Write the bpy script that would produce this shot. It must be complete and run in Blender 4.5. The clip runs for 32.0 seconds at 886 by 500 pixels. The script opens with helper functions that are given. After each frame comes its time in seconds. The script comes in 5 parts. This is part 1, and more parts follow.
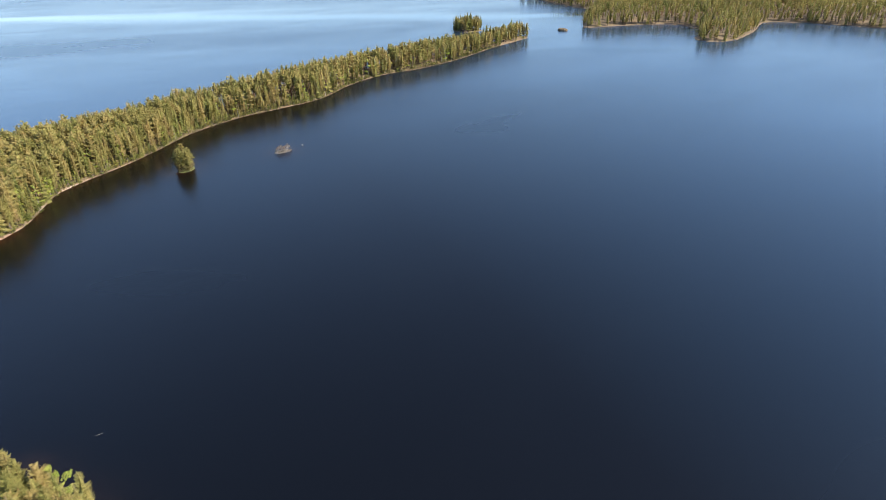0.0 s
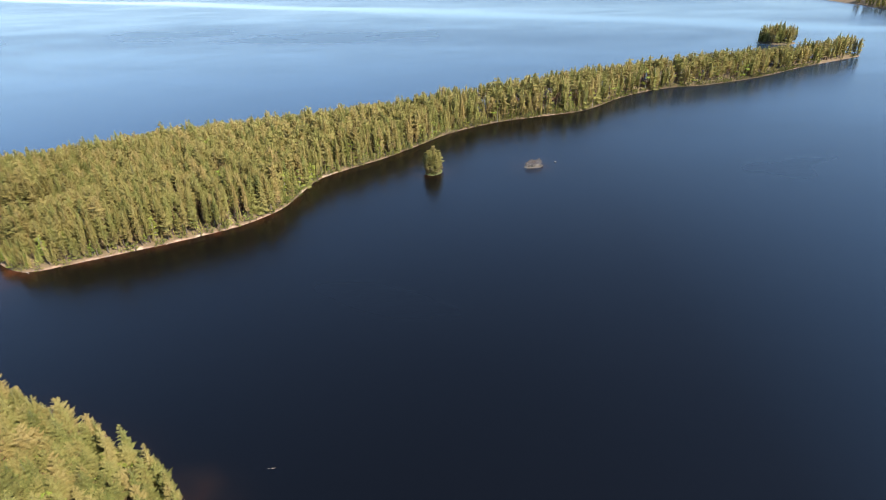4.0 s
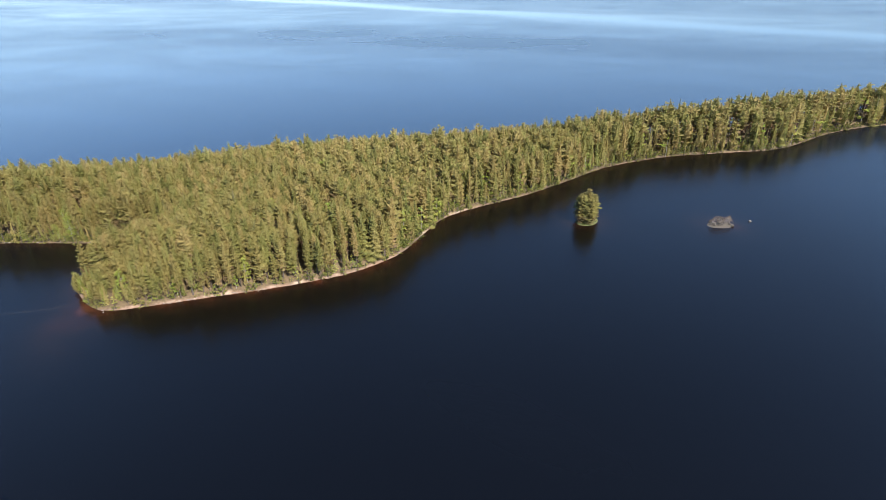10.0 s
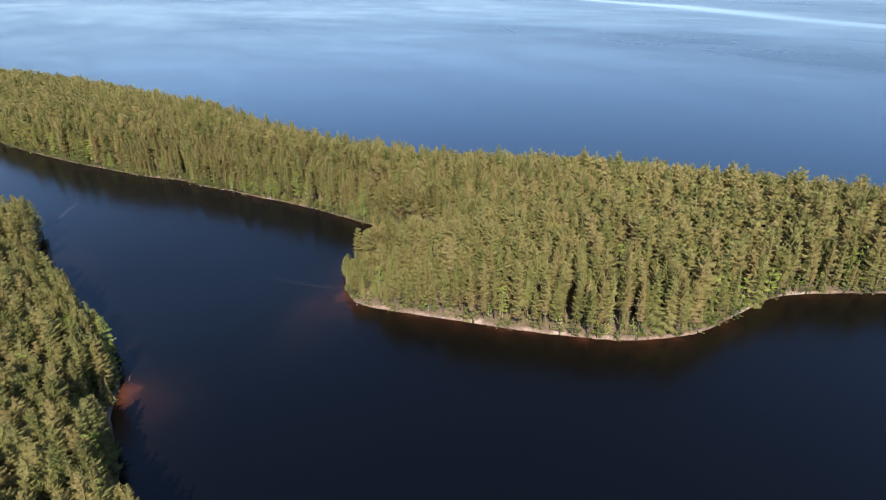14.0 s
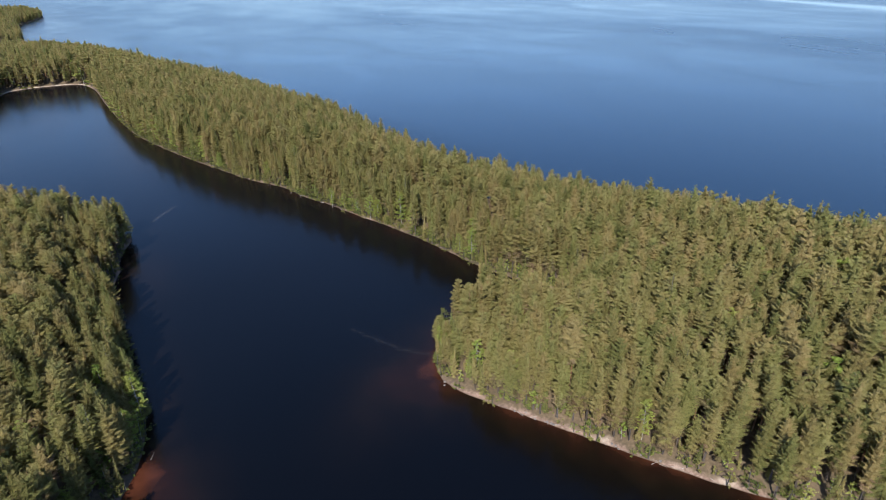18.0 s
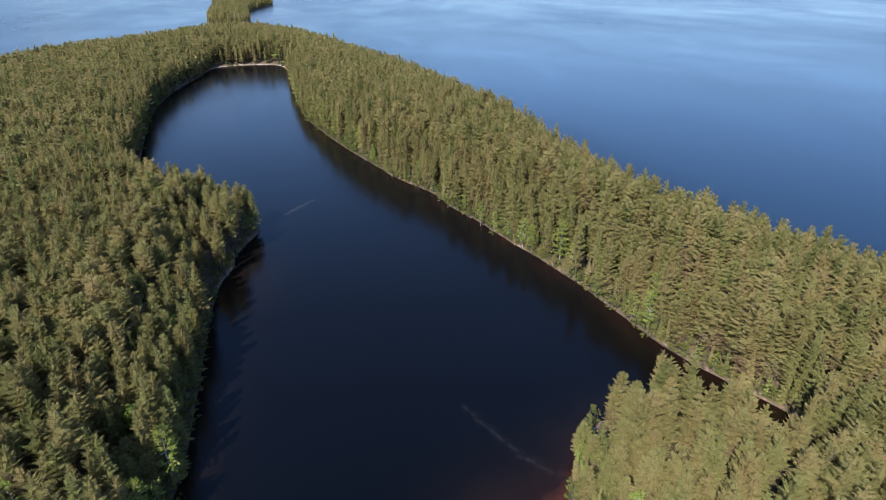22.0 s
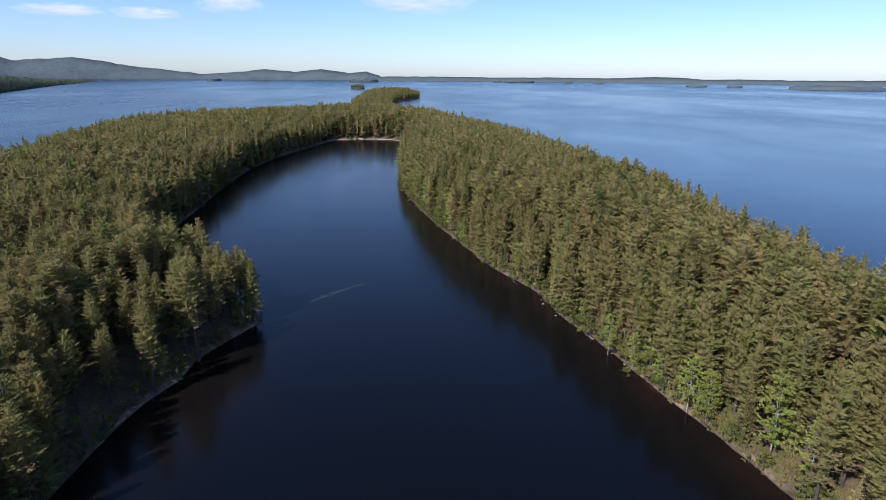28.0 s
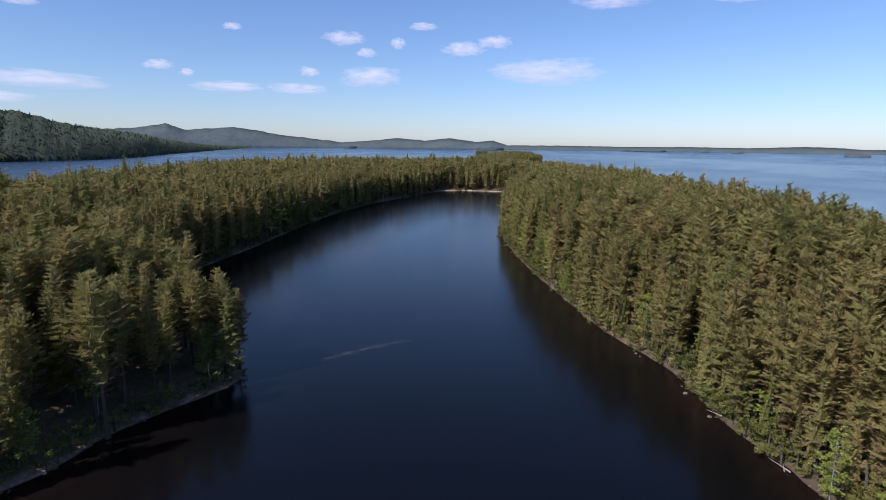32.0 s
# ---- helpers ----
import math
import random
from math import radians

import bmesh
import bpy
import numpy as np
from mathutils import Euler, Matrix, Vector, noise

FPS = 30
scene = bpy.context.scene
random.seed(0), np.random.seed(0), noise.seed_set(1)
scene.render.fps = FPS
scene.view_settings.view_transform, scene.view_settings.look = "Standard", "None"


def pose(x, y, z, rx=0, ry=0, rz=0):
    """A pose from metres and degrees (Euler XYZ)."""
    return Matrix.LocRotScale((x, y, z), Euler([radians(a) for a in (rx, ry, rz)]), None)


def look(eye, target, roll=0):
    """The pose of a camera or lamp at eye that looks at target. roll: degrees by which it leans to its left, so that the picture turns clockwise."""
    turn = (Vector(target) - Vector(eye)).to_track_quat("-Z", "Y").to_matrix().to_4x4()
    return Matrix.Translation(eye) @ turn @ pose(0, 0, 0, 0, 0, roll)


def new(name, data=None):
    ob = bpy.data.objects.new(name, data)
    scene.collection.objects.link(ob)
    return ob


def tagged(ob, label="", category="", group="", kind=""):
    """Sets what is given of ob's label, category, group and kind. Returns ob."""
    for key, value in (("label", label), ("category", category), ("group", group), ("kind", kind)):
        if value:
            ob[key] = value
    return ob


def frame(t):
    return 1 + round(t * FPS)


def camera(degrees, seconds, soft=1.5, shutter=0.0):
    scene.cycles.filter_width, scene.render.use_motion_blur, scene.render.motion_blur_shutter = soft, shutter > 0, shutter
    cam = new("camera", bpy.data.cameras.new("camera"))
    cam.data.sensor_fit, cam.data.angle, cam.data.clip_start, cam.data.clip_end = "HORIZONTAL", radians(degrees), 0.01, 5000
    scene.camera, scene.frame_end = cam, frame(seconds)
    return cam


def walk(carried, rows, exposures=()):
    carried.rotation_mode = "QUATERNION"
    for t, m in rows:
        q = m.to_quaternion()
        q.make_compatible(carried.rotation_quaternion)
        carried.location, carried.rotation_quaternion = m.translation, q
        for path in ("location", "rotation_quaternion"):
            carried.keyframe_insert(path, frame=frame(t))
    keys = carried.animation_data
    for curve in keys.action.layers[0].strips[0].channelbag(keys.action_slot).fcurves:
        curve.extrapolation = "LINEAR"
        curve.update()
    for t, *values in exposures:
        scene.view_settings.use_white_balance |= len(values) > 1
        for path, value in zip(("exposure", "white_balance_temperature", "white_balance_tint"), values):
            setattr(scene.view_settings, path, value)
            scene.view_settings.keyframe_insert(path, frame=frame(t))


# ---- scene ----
cam = camera(74.42, 32.0, 0.8)

# seconds, place, heading (clockwise from north), tilt down, lean
PATH = [
    (0, -244.04, -187.22, 122.19, 114.850, 28.193, -0.889),
    (0.5, -238.60, -189.43, 121.81, 112.132, 28.175, -0.972),
    (1, -233.17, -191.46, 121.47, 109.173, 28.152, -1.073),
    (1.5, -227.92, -193.22, 121.17, 106.084, 28.117, -1.180),
    (2, -222.63, -194.80, 120.96, 102.742, 28.024, -1.275),
    (2.5, -217.43, -196.05, 120.83, 99.616, 27.988, -1.382),
    (3, -212.08, -196.87, 120.80, 96.119, 27.929, -1.445),
    (3.5, -206.74, -197.30, 120.84, 92.863, 27.903, -1.487),
    (4, -201.24, -197.48, 120.93, 89.061, 27.849, -1.465),
    (4.5, -195.69, -197.58, 121.02, 86.146, 27.811, -1.441),
    (6.5, -172.43, -192.44, 120.43, 82.631, 27.729, -1.335),
    (7, -166.66, -190.49, 120.02, 82.414, 27.637, -1.348),
    (7.5, -161.01, -188.56, 119.55, 81.845, 27.560, -1.339),
    (8, -155.43, -186.67, 119.00, 81.406, 27.411, -1.330),
    (8.5, -149.89, -184.90, 118.32, 81.197, 27.313, -1.302),
    (9, -144.20, -183.28, 117.48, 80.850, 27.351, -1.277),
    (9.5, -138.65, -181.63, 116.57, 79.176, 27.350, -1.223),
    (10, -132.90, -180.07, 115.59, 76.508, 27.310, -1.162),
    (10.5, -127.15, -178.87, 114.61, 74.805, 27.296, -1.179),
    (11, -121.32, -177.54, 113.63, 70.545, 27.223, -1.172),
    (11.5, -115.23, -176.15, 112.62, 64.653, 27.142, -1.169),
    (12, -109.11, -174.60, 111.60, 59.643, 26.994, -1.248),
    (12.5, -103.49, -172.63, 110.57, 56.470, 26.827, -1.316),
    (13, -98.36, -169.71, 109.50, 52.376, 26.647, -1.277),
    (13.5, -93.43, -166.29, 108.43, 48.523, 26.532, -1.157),
    (14, -88.47, -162.23, 107.38, 44.872, 26.402, -1.031),
    (14.5, -83.44, -158.18, 106.41, 42.765, 26.331, -0.962),
    (16.5, -63.63, -139.59, 103.16, 34.508, 26.413, -1.214),
    (17, -59.58, -134.11, 102.94, 33.076, 26.384, -1.176),
    (17.5, -55.71, -128.81, 102.76, 32.207, 26.418, -1.176),
    (18, -51.98, -123.48, 102.56, 31.607, 26.416, -1.206),
    (18.5, -48.37, -118.24, 102.16, 30.634, 26.428, -1.211),
    (19, -44.70, -112.79, 101.46, 28.600, 26.410, -1.159),
    (19.5, -40.90, -107.28, 100.47, 26.718, 26.397, -1.128),
    (20, -37.24, -101.66, 99.29, 24.194, 26.300, -1.020),
    (20.5, -34.03, -96.25, 97.84, 21.606, 26.248, -0.896),
    (21, -31.16, -90.74, 96.02, 17.903, 26.135, -0.702),
    (21.5, -28.28, -85.32, 93.80, 15.627, 26.130, -0.560),
    (22, -25.51, -79.40, 91.36, 13.498, 26.111, -0.471),
    (22.5, -22.75, -73.05, 88.82, 11.835, 26.124, -0.450),
    (23, -20.22, -66.53, 86.26, 10.643, 26.147, -0.444),
    (23.5, -17.93, -60.19, 83.68, 9.823, 26.177, -0.459),
    (24, -15.65, -53.60, 81.16, 9.037, 26.176, -0.434),
    (24.5, -13.37, -47.19, 78.76, 8.405, 25.925, -0.394),
    (26.5, -5.34, -19.93, 67.64, 5.526, 20.553, 0.187),
    (27, -3.47, -13.41, 65.02, 3.195, 19.184, 0.382),
    (27.5, -1.68, -6.79, 62.50, 1.423, 17.961, 0.400),
    (28, 0.00, -0.00, 60.00, -0.001, 16.691, 0.437),
    (28.5, 1.42, 6.42, 57.52, -1.660, 15.555, 0.470),
    (29, 2.79, 12.92, 55.11, -4.328, 14.576, 0.577),
    (29.5, 3.95, 19.24, 52.66, -5.567, 14.380, 0.641),
    (30, 4.82, 25.70, 50.14, -6.413, 14.332, 0.632),
    (30.5, 5.64, 32.01, 47.79, -7.024, 14.394, 0.681),
    (31, 6.47, 38.73, 45.36, -7.651, 13.462, 0.707),
    (31.5, 6.78, 45.27, 42.77, -9.370, 11.889, 0.692),
    (32, 7.19, 51.74, 39.99, -12.126, 10.165, 0.677),
]
EXPOSURE = [(0, 1.42, 6350, 11), (4.5, 1.42, 6300, 10), (9, 1.3, 6100, 11), (13, 1.05, 5900, 12), (19, 0.63, 5450, 13), (23, 0.75, 5400, 14), (24.5, 0.72, 5400, 14), (28, 0.34, 5300, 18), (29.5, 0.17, 5350, 18), (32, 0.12, 5500, 19)]
walk(cam, [(t, pose(x, y, z, 90 - down, 0, -head) @ pose(0, 0, 0, 0, 0, lean)) for t, x, y, z, head, down, lean in PATH], EXPOSURE)

# world, sun
SUN_HEADING, SUN_HEIGHT = 222.0, 43.0
world = bpy.data.worlds.new("sky")
scene.world = world
world.use_nodes = True
wn = world.node_tree
wn.nodes.clear()
sky = wn.nodes.new("ShaderNodeTexSky")
sky.sky_type = "NISHITA"
sky.sun_disc = False
sky.sun_elevation = radians(SUN_HEIGHT)
sky.sun_rotation = radians(SUN_HEADING)
sky.altitude = 100
sky.air_density = 1.0
sky.dust_density = 0.4
sky.ozone_density = 4.0
wb = wn.nodes.new("ShaderNodeBackground")
wb.inputs["Strength"].default_value = 0.11
wo = wn.nodes.new("ShaderNodeOutputWorld")
clear_air = wn.nodes.new("ShaderNodeMix")
clear_air.data_type, clear_air.blend_type = "RGBA", "MULTIPLY"
clear_air.inputs[0].default_value = 1.0
clear_air.inputs[7].default_value = (0.99, 0.98, 0.99, 1)
wn.links.new(sky.outputs[0], clear_air.inputs[6])
wn.links.new(clear_air.outputs[2], wb.inputs[0])
wn.links.new(wb.outputs[0], wo.inputs[0])

sun = new("sun", bpy.data.lights.new("sun", "SUN"))
sun.data.energy = 5.0
sun.data.angle = radians(0.53)
sun.data.color = (1.0, 0.9, 0.74)
sun_way = Vector((math.sin(radians(SUN_HEADING)) * math.cos(radians(SUN_HEIGHT)), math.cos(radians(SUN_HEADING)) * math.cos(radians(SUN_HEIGHT)), math.sin(radians(SUN_HEIGHT))))
sun.matrix_world = look(sun_way * 1000, (0, 0, 0))


# materials
class Mat:
    """A small builder of node materials."""

    def __init__(self, name):
        self.m = bpy.data.materials.new(name)
        self.m.use_nodes = True
        self.t = self.m.node_tree
        self.t.nodes.clear()
        self.out = self.add("ShaderNodeOutputMaterial")

    def add(self, kind, **inputs):
        n = self.t.nodes.new(kind)
        for k, v in inputs.items():
            self.put(n, k.replace("_", " "), v)
        return n

    def put(self, n, key, v):
        if hasattr(v, "is_output"):
            self.t.links.new(v, n.inputs[key])
        else:
            n.inputs[key].default_value = v

    def place(self, scale=(1, 1, 1)):
        g = self.add("ShaderNodeNewGeometry")
        mp = self.add("ShaderNodeMapping", Vector=g.outputs["Position"], Scale=scale)
        return mp.outputs[0]

    def noise(self, scale, detail=3.0, vector=None, rough=0.55, warp=0.0):
        n = self.add("ShaderNodeTexNoise", Vector=vector if vector is not None else self.place(), Scale=scale, Detail=detail, Roughness=rough, Distortion=warp)
        return n.outputs["Fac"]

    def ramp(self, fac, stops):
        n = self.add("ShaderNodeValToRGB", Fac=fac)
        e = n.color_ramp.elements
        while len(e) < len(stops):
            e.new(0.5)
        for q, (at, c) in zip(e, stops):
            q.position = at
            q.color = (*c, 1) if len(c) == 3 else c
        return n.outputs["Color"]

    def span(self, v, a, b, lo=0.0, hi=1.0):
        n = self.t.nodes.new("ShaderNodeMapRange")
        self.t.links.new(v, n.inputs[0])
        for i, q in enumerate((a, b, lo, hi)):
            n.inputs[i + 1].default_value = q
        return n.outputs[0]

    def mix(self, fac, a, b, mode="MIX"):
        n = self.t.nodes.new("ShaderNodeMix")
        n.data_type = "RGBA"
        n.blend_type = mode
        for i, q in ((0, fac), (6, a), (7, b)):
            if hasattr(q, "is_output"):
                self.t.links.new(q, n.inputs[i])
            else:
                n.inputs[i].default_value = (*q, 1) if isinstance(q, tuple) and len(q) == 3 else q
        return n.outputs[2]

    def calc(self, op, a, b=0.0):
        n = self.t.nodes.new("ShaderNodeMath")
        n.operation = op
        for i, q in ((0, a), (1, b)):
            if hasattr(q, "is_output"):
                self.t.links.new(q, n.inputs[i])
            else:
                n.inputs[i].default_value = q
        return n.outputs[0]

    def bump(self, height, strength, distance):
        return self.add("ShaderNodeBump", Height=height, Strength=strength, Distance=distance).outputs[0]

    def surface(self, **inputs):
        p = self.add("ShaderNodeBsdfPrincipled")
        for k, v in inputs.items():
            self.put(p, k.replace("_", " "), v)
        self.t.links.new(p.outputs[0], self.out.inputs[0])
        return self.m


def foliage(name, dark, mid, light, through_light=0.25, rough_leaf=False):
    """Needles or leaves: grain by piece, change from tree to tree, some light through."""
    k = Mat(name)
    geo = k.add("ShaderNodeNewGeometry")
    info = k.add("ShaderNodeObjectInfo")
    tree = k.noise(0.16, 1.0)
    wide = k.noise(0.018, 2.0)
    f = k.calc("ADD", k.calc("MULTIPLY", geo.outputs["Random Per Island"], 0.3), k.calc("MULTIPLY", tree, 0.5))
    f = k.calc("ADD", f, k.calc("MULTIPLY", info.outputs["Random"], 0.12))
    own = k.add("ShaderNodeAttribute")
    own.attribute_name = "own"
    f = k.calc("ADD", f, k.calc("MULTIPLY", own.outputs["Fac"], 0.32))
    f = k.calc("ADD", f, k.calc("MULTIPLY", k.calc("SUBTRACT", k.noise(4.6, 4.0), 0.44), 1.5))
    f = k.calc("ADD", f, k.calc("MULTIPLY", k.calc("SUBTRACT", wide, 0.5), 0.35))
    col = k.ramp(f, [(0.22, dark), (0.5, mid), (0.85, light)])
    # some trees are browner, some greener
    hue = k.calc("ADD", k.noise(0.21, 1.0, k.place((1, 1, 0.2))), k.calc("MULTIPLY", own.outputs["Fac"], 0.25))
    col = k.mix(1.0, col, k.mix(k.span(hue, 0.32, 0.7), (0.92, 1.0, 0.8), (1.1, 0.97, 0.92)), "MULTIPLY")
    d = k.add("ShaderNodeBsdfDiffuse", Color=col, Roughness=0.6)
    tr = k.add("ShaderNodeBsdfTranslucent", Color=col)
    if rough_leaf:
        nb = k.bump(k.noise(4.6, 3.0), 1.0, 0.16)
        k.put(d, "Normal", nb)
        k.put(tr, "Normal", nb)
    mx = k.add("ShaderNodeMixShader", Fac=through_light)
    k.t.links.new(d.outputs[0], mx.inputs[1])
    k.t.links.new(tr.outputs[0], mx.inputs[2])
    last = mx
    if rough_leaf:
        # sprays fray out towards their rims
        rim = k.add("ShaderNodeAttribute")
        rim.attribute_name = "rim"
        gap = k.calc("SUBTRACT", k.noise(1.0, 2.5, k.place((5.4, 5.4, 6.2)), 0.65), k.calc("MULTIPLY", rim.outputs["Fac"], 0.27))
        clear = k.add("ShaderNodeBsdfTransparent")
        last = k.add("ShaderNodeMixShader", Fac=k.span(gap, 0.325, 0.355))
        k.t.links.new(clear.outputs[0], last.inputs[1])
        k.t.links.new(mx.outputs[0], last.inputs[2])
    k.t.links.new(last.outputs[0], k.out.inputs[0])
    return k.m


def bark(name, low, high, turn=6.0):
    """Bark, darker near the root and warmer up the stem as on pines."""
    k = Mat(name)
    g = k.add("ShaderNodeNewGeometry")
    z = k.add("ShaderNodeSeparateXYZ", Vector=g.outputs["Position"]).outputs[2]
    n = k.noise(2.5, 4.0, k.place((3, 3, 0.6)))
    up = k.span(k.calc("ADD", z, k.calc("MULTIPLY", n, 3.0)), turn, turn + 5)
    col = k.mix(up, low, high)
    col = k.mix(k.span(n, 0.35, 0.65), k.mix(0.6, col, (0.01, 0.01, 0.01)), col)
    return k.surface(Base_Color=col, Roughness=0.9, Normal=k.bump(n, 0.5, 0.05))


PINE_TONES = (0.16, 0.147, 0.058), (0.265, 0.235, 0.095), (0.335, 0.295, 0.127)
PINE = foliage("pine_needles", *PINE_TONES, 0.48)
PINE_SPRAY = foliage("pine_needles_spray", *PINE_TONES, 0.48, True)
SPRUCE = foliage("spruce_needles", (0.14, 0.14, 0.054), (0.25, 0.235, 0.092), (0.345, 0.32, 0.134), 0.5)
SPRUCE_SPRAY = foliage("spruce_needles_spray", (0.14, 0.14, 0.054), (0.25, 0.235, 0.092), (0.345, 0.32, 0.134), 0.5, True)
BIRCH = foliage("birch_leaves", (0.18, 0.22, 0.05), (0.3, 0.35, 0.085), (0.42, 0.46, 0.135), 0.45)
BIRCH_SPRAY = foliage("birch_leaves_spray", (0.18, 0.22, 0.05), (0.3, 0.35, 0.085), (0.42, 0.46, 0.135), 0.45, True)
WILLOW = foliage("shrub_leaves", (0.07, 0.084, 0.025), (0.145, 0.152, 0.046), (0.24, 0.235, 0.082), 0.3)
WILLOW_SPRAY = foliage("shrub_leaves_spray", (0.07, 0.084, 0.025), (0.145, 0.152, 0.046), (0.24, 0.235, 0.082), 0.3, True)
DRY = foliage("dry_twigs", (0.13, 0.08, 0.05), (0.22, 0.14, 0.09), (0.32, 0.21, 0.14), 0.1)
DRY_SPRAY = foliage("dry_boughs", (0.09, 0.065, 0.035), (0.165, 0.125, 0.07), (0.26, 0.205, 0.125), 0.3, True)
GREY_TWIG = foliage("grey_twigs", (0.12, 0.088, 0.064), (0.2, 0.152, 0.116), (0.3, 0.24, 0.19), 0.15)
# far hillside needles: dark green with distance haze tinted into the colour
HAZE_HILL = foliage("hazed_hill_forest", (0.09, 0.105, 0.074), (0.128, 0.145, 0.1), (0.165, 0.18, 0.12), 0.45)
MEADOW = foliage("shore_grass", (0.1, 0.1, 0.03), (0.18, 0.17, 0.055), (0.28, 0.25, 0.09), 0.3)
PINE_BARK = bark("pine_bark", (0.1, 0.075, 0.055), (0.3, 0.15, 0.07))
GREY_BARK = bark("grey_bark", (0.1, 0.085, 0.07), (0.17, 0.14, 0.12))


def birch_bark():
    k = Mat("birch_bark")
    n = k.noise(3.0, 4.0, k.place((1, 1, 5)))
    col = k.ramp(n, [(0.36, (0.06, 0.05, 0.045)), (0.47, (0.36, 0.34, 0.31)), (0.8, (0.5, 0.48, 0.44))])
    return k.surface(Base_Color=col, Roughness=0.7)


BIRCH_BARK = birch_bark()


def soil():
    """Forest floor: moss and litter, with pale sand and stones close to the water."""
    k = Mat("forest_floor")
    g = k.add("ShaderNodeNewGeometry")
    z = k.add("ShaderNodeSeparateXYZ", Vector=g.outputs["Position"]).outputs[2]
    fine, mid, wide = k.noise(1.3, 6.0), k.noise(0.25, 4.0), k.noise(0.05, 3.0)
    moss = k.ramp(k.mix(0.5, mid, fine), [(0.3, (0.05, 0.036, 0.018)), (0.5, (0.105, 0.073, 0.037)), (0.7, (0.18, 0.125, 0.07))])
    sand = k.ramp(fine, [(0.3, (0.115, 0.07, 0.045)), (0.5, (0.21, 0.137, 0.093)), (0.72, (0.35, 0.245, 0.178))])
    sandy = k.add("ShaderNodeAttribute")
    sandy.attribute_name = "sandy"
    pale = k.ramp(fine, [(0.3, (0.3, 0.22, 0.15)), (0.7, (0.5, 0.41, 0.31))])
    sand = k.mix(k.span(sandy.outputs["Fac"], 0.45, 1.0), sand, pale)
    lift = k.calc("SUBTRACT", z, k.calc("MULTIPLY", sandy.outputs["Fac"], 0.4))
    edge = k.span(k.calc("ADD", lift, k.calc("MULTIPLY", k.calc("SUBTRACT", mid, 0.5), 1.3)), 0.0, 0.4)
    wet = k.span(z, 0.0, 0.1)
    peat = k.mix(k.span(k.calc("ADD", wide, k.calc("MULTIPLY", sandy.outputs["Fac"], 0.6)), 0.42, 0.62), (0.04, 0.03, 0.018), sand)
    shore = k.mix(wet, (0.07, 0.042, 0.022), peat)
    col = k.mix(edge, shore, moss)
    return k.surface(Base_Color=col, Roughness=0.95, Normal=k.bump(fine, 0.6, 0.2))


SOIL = soil()


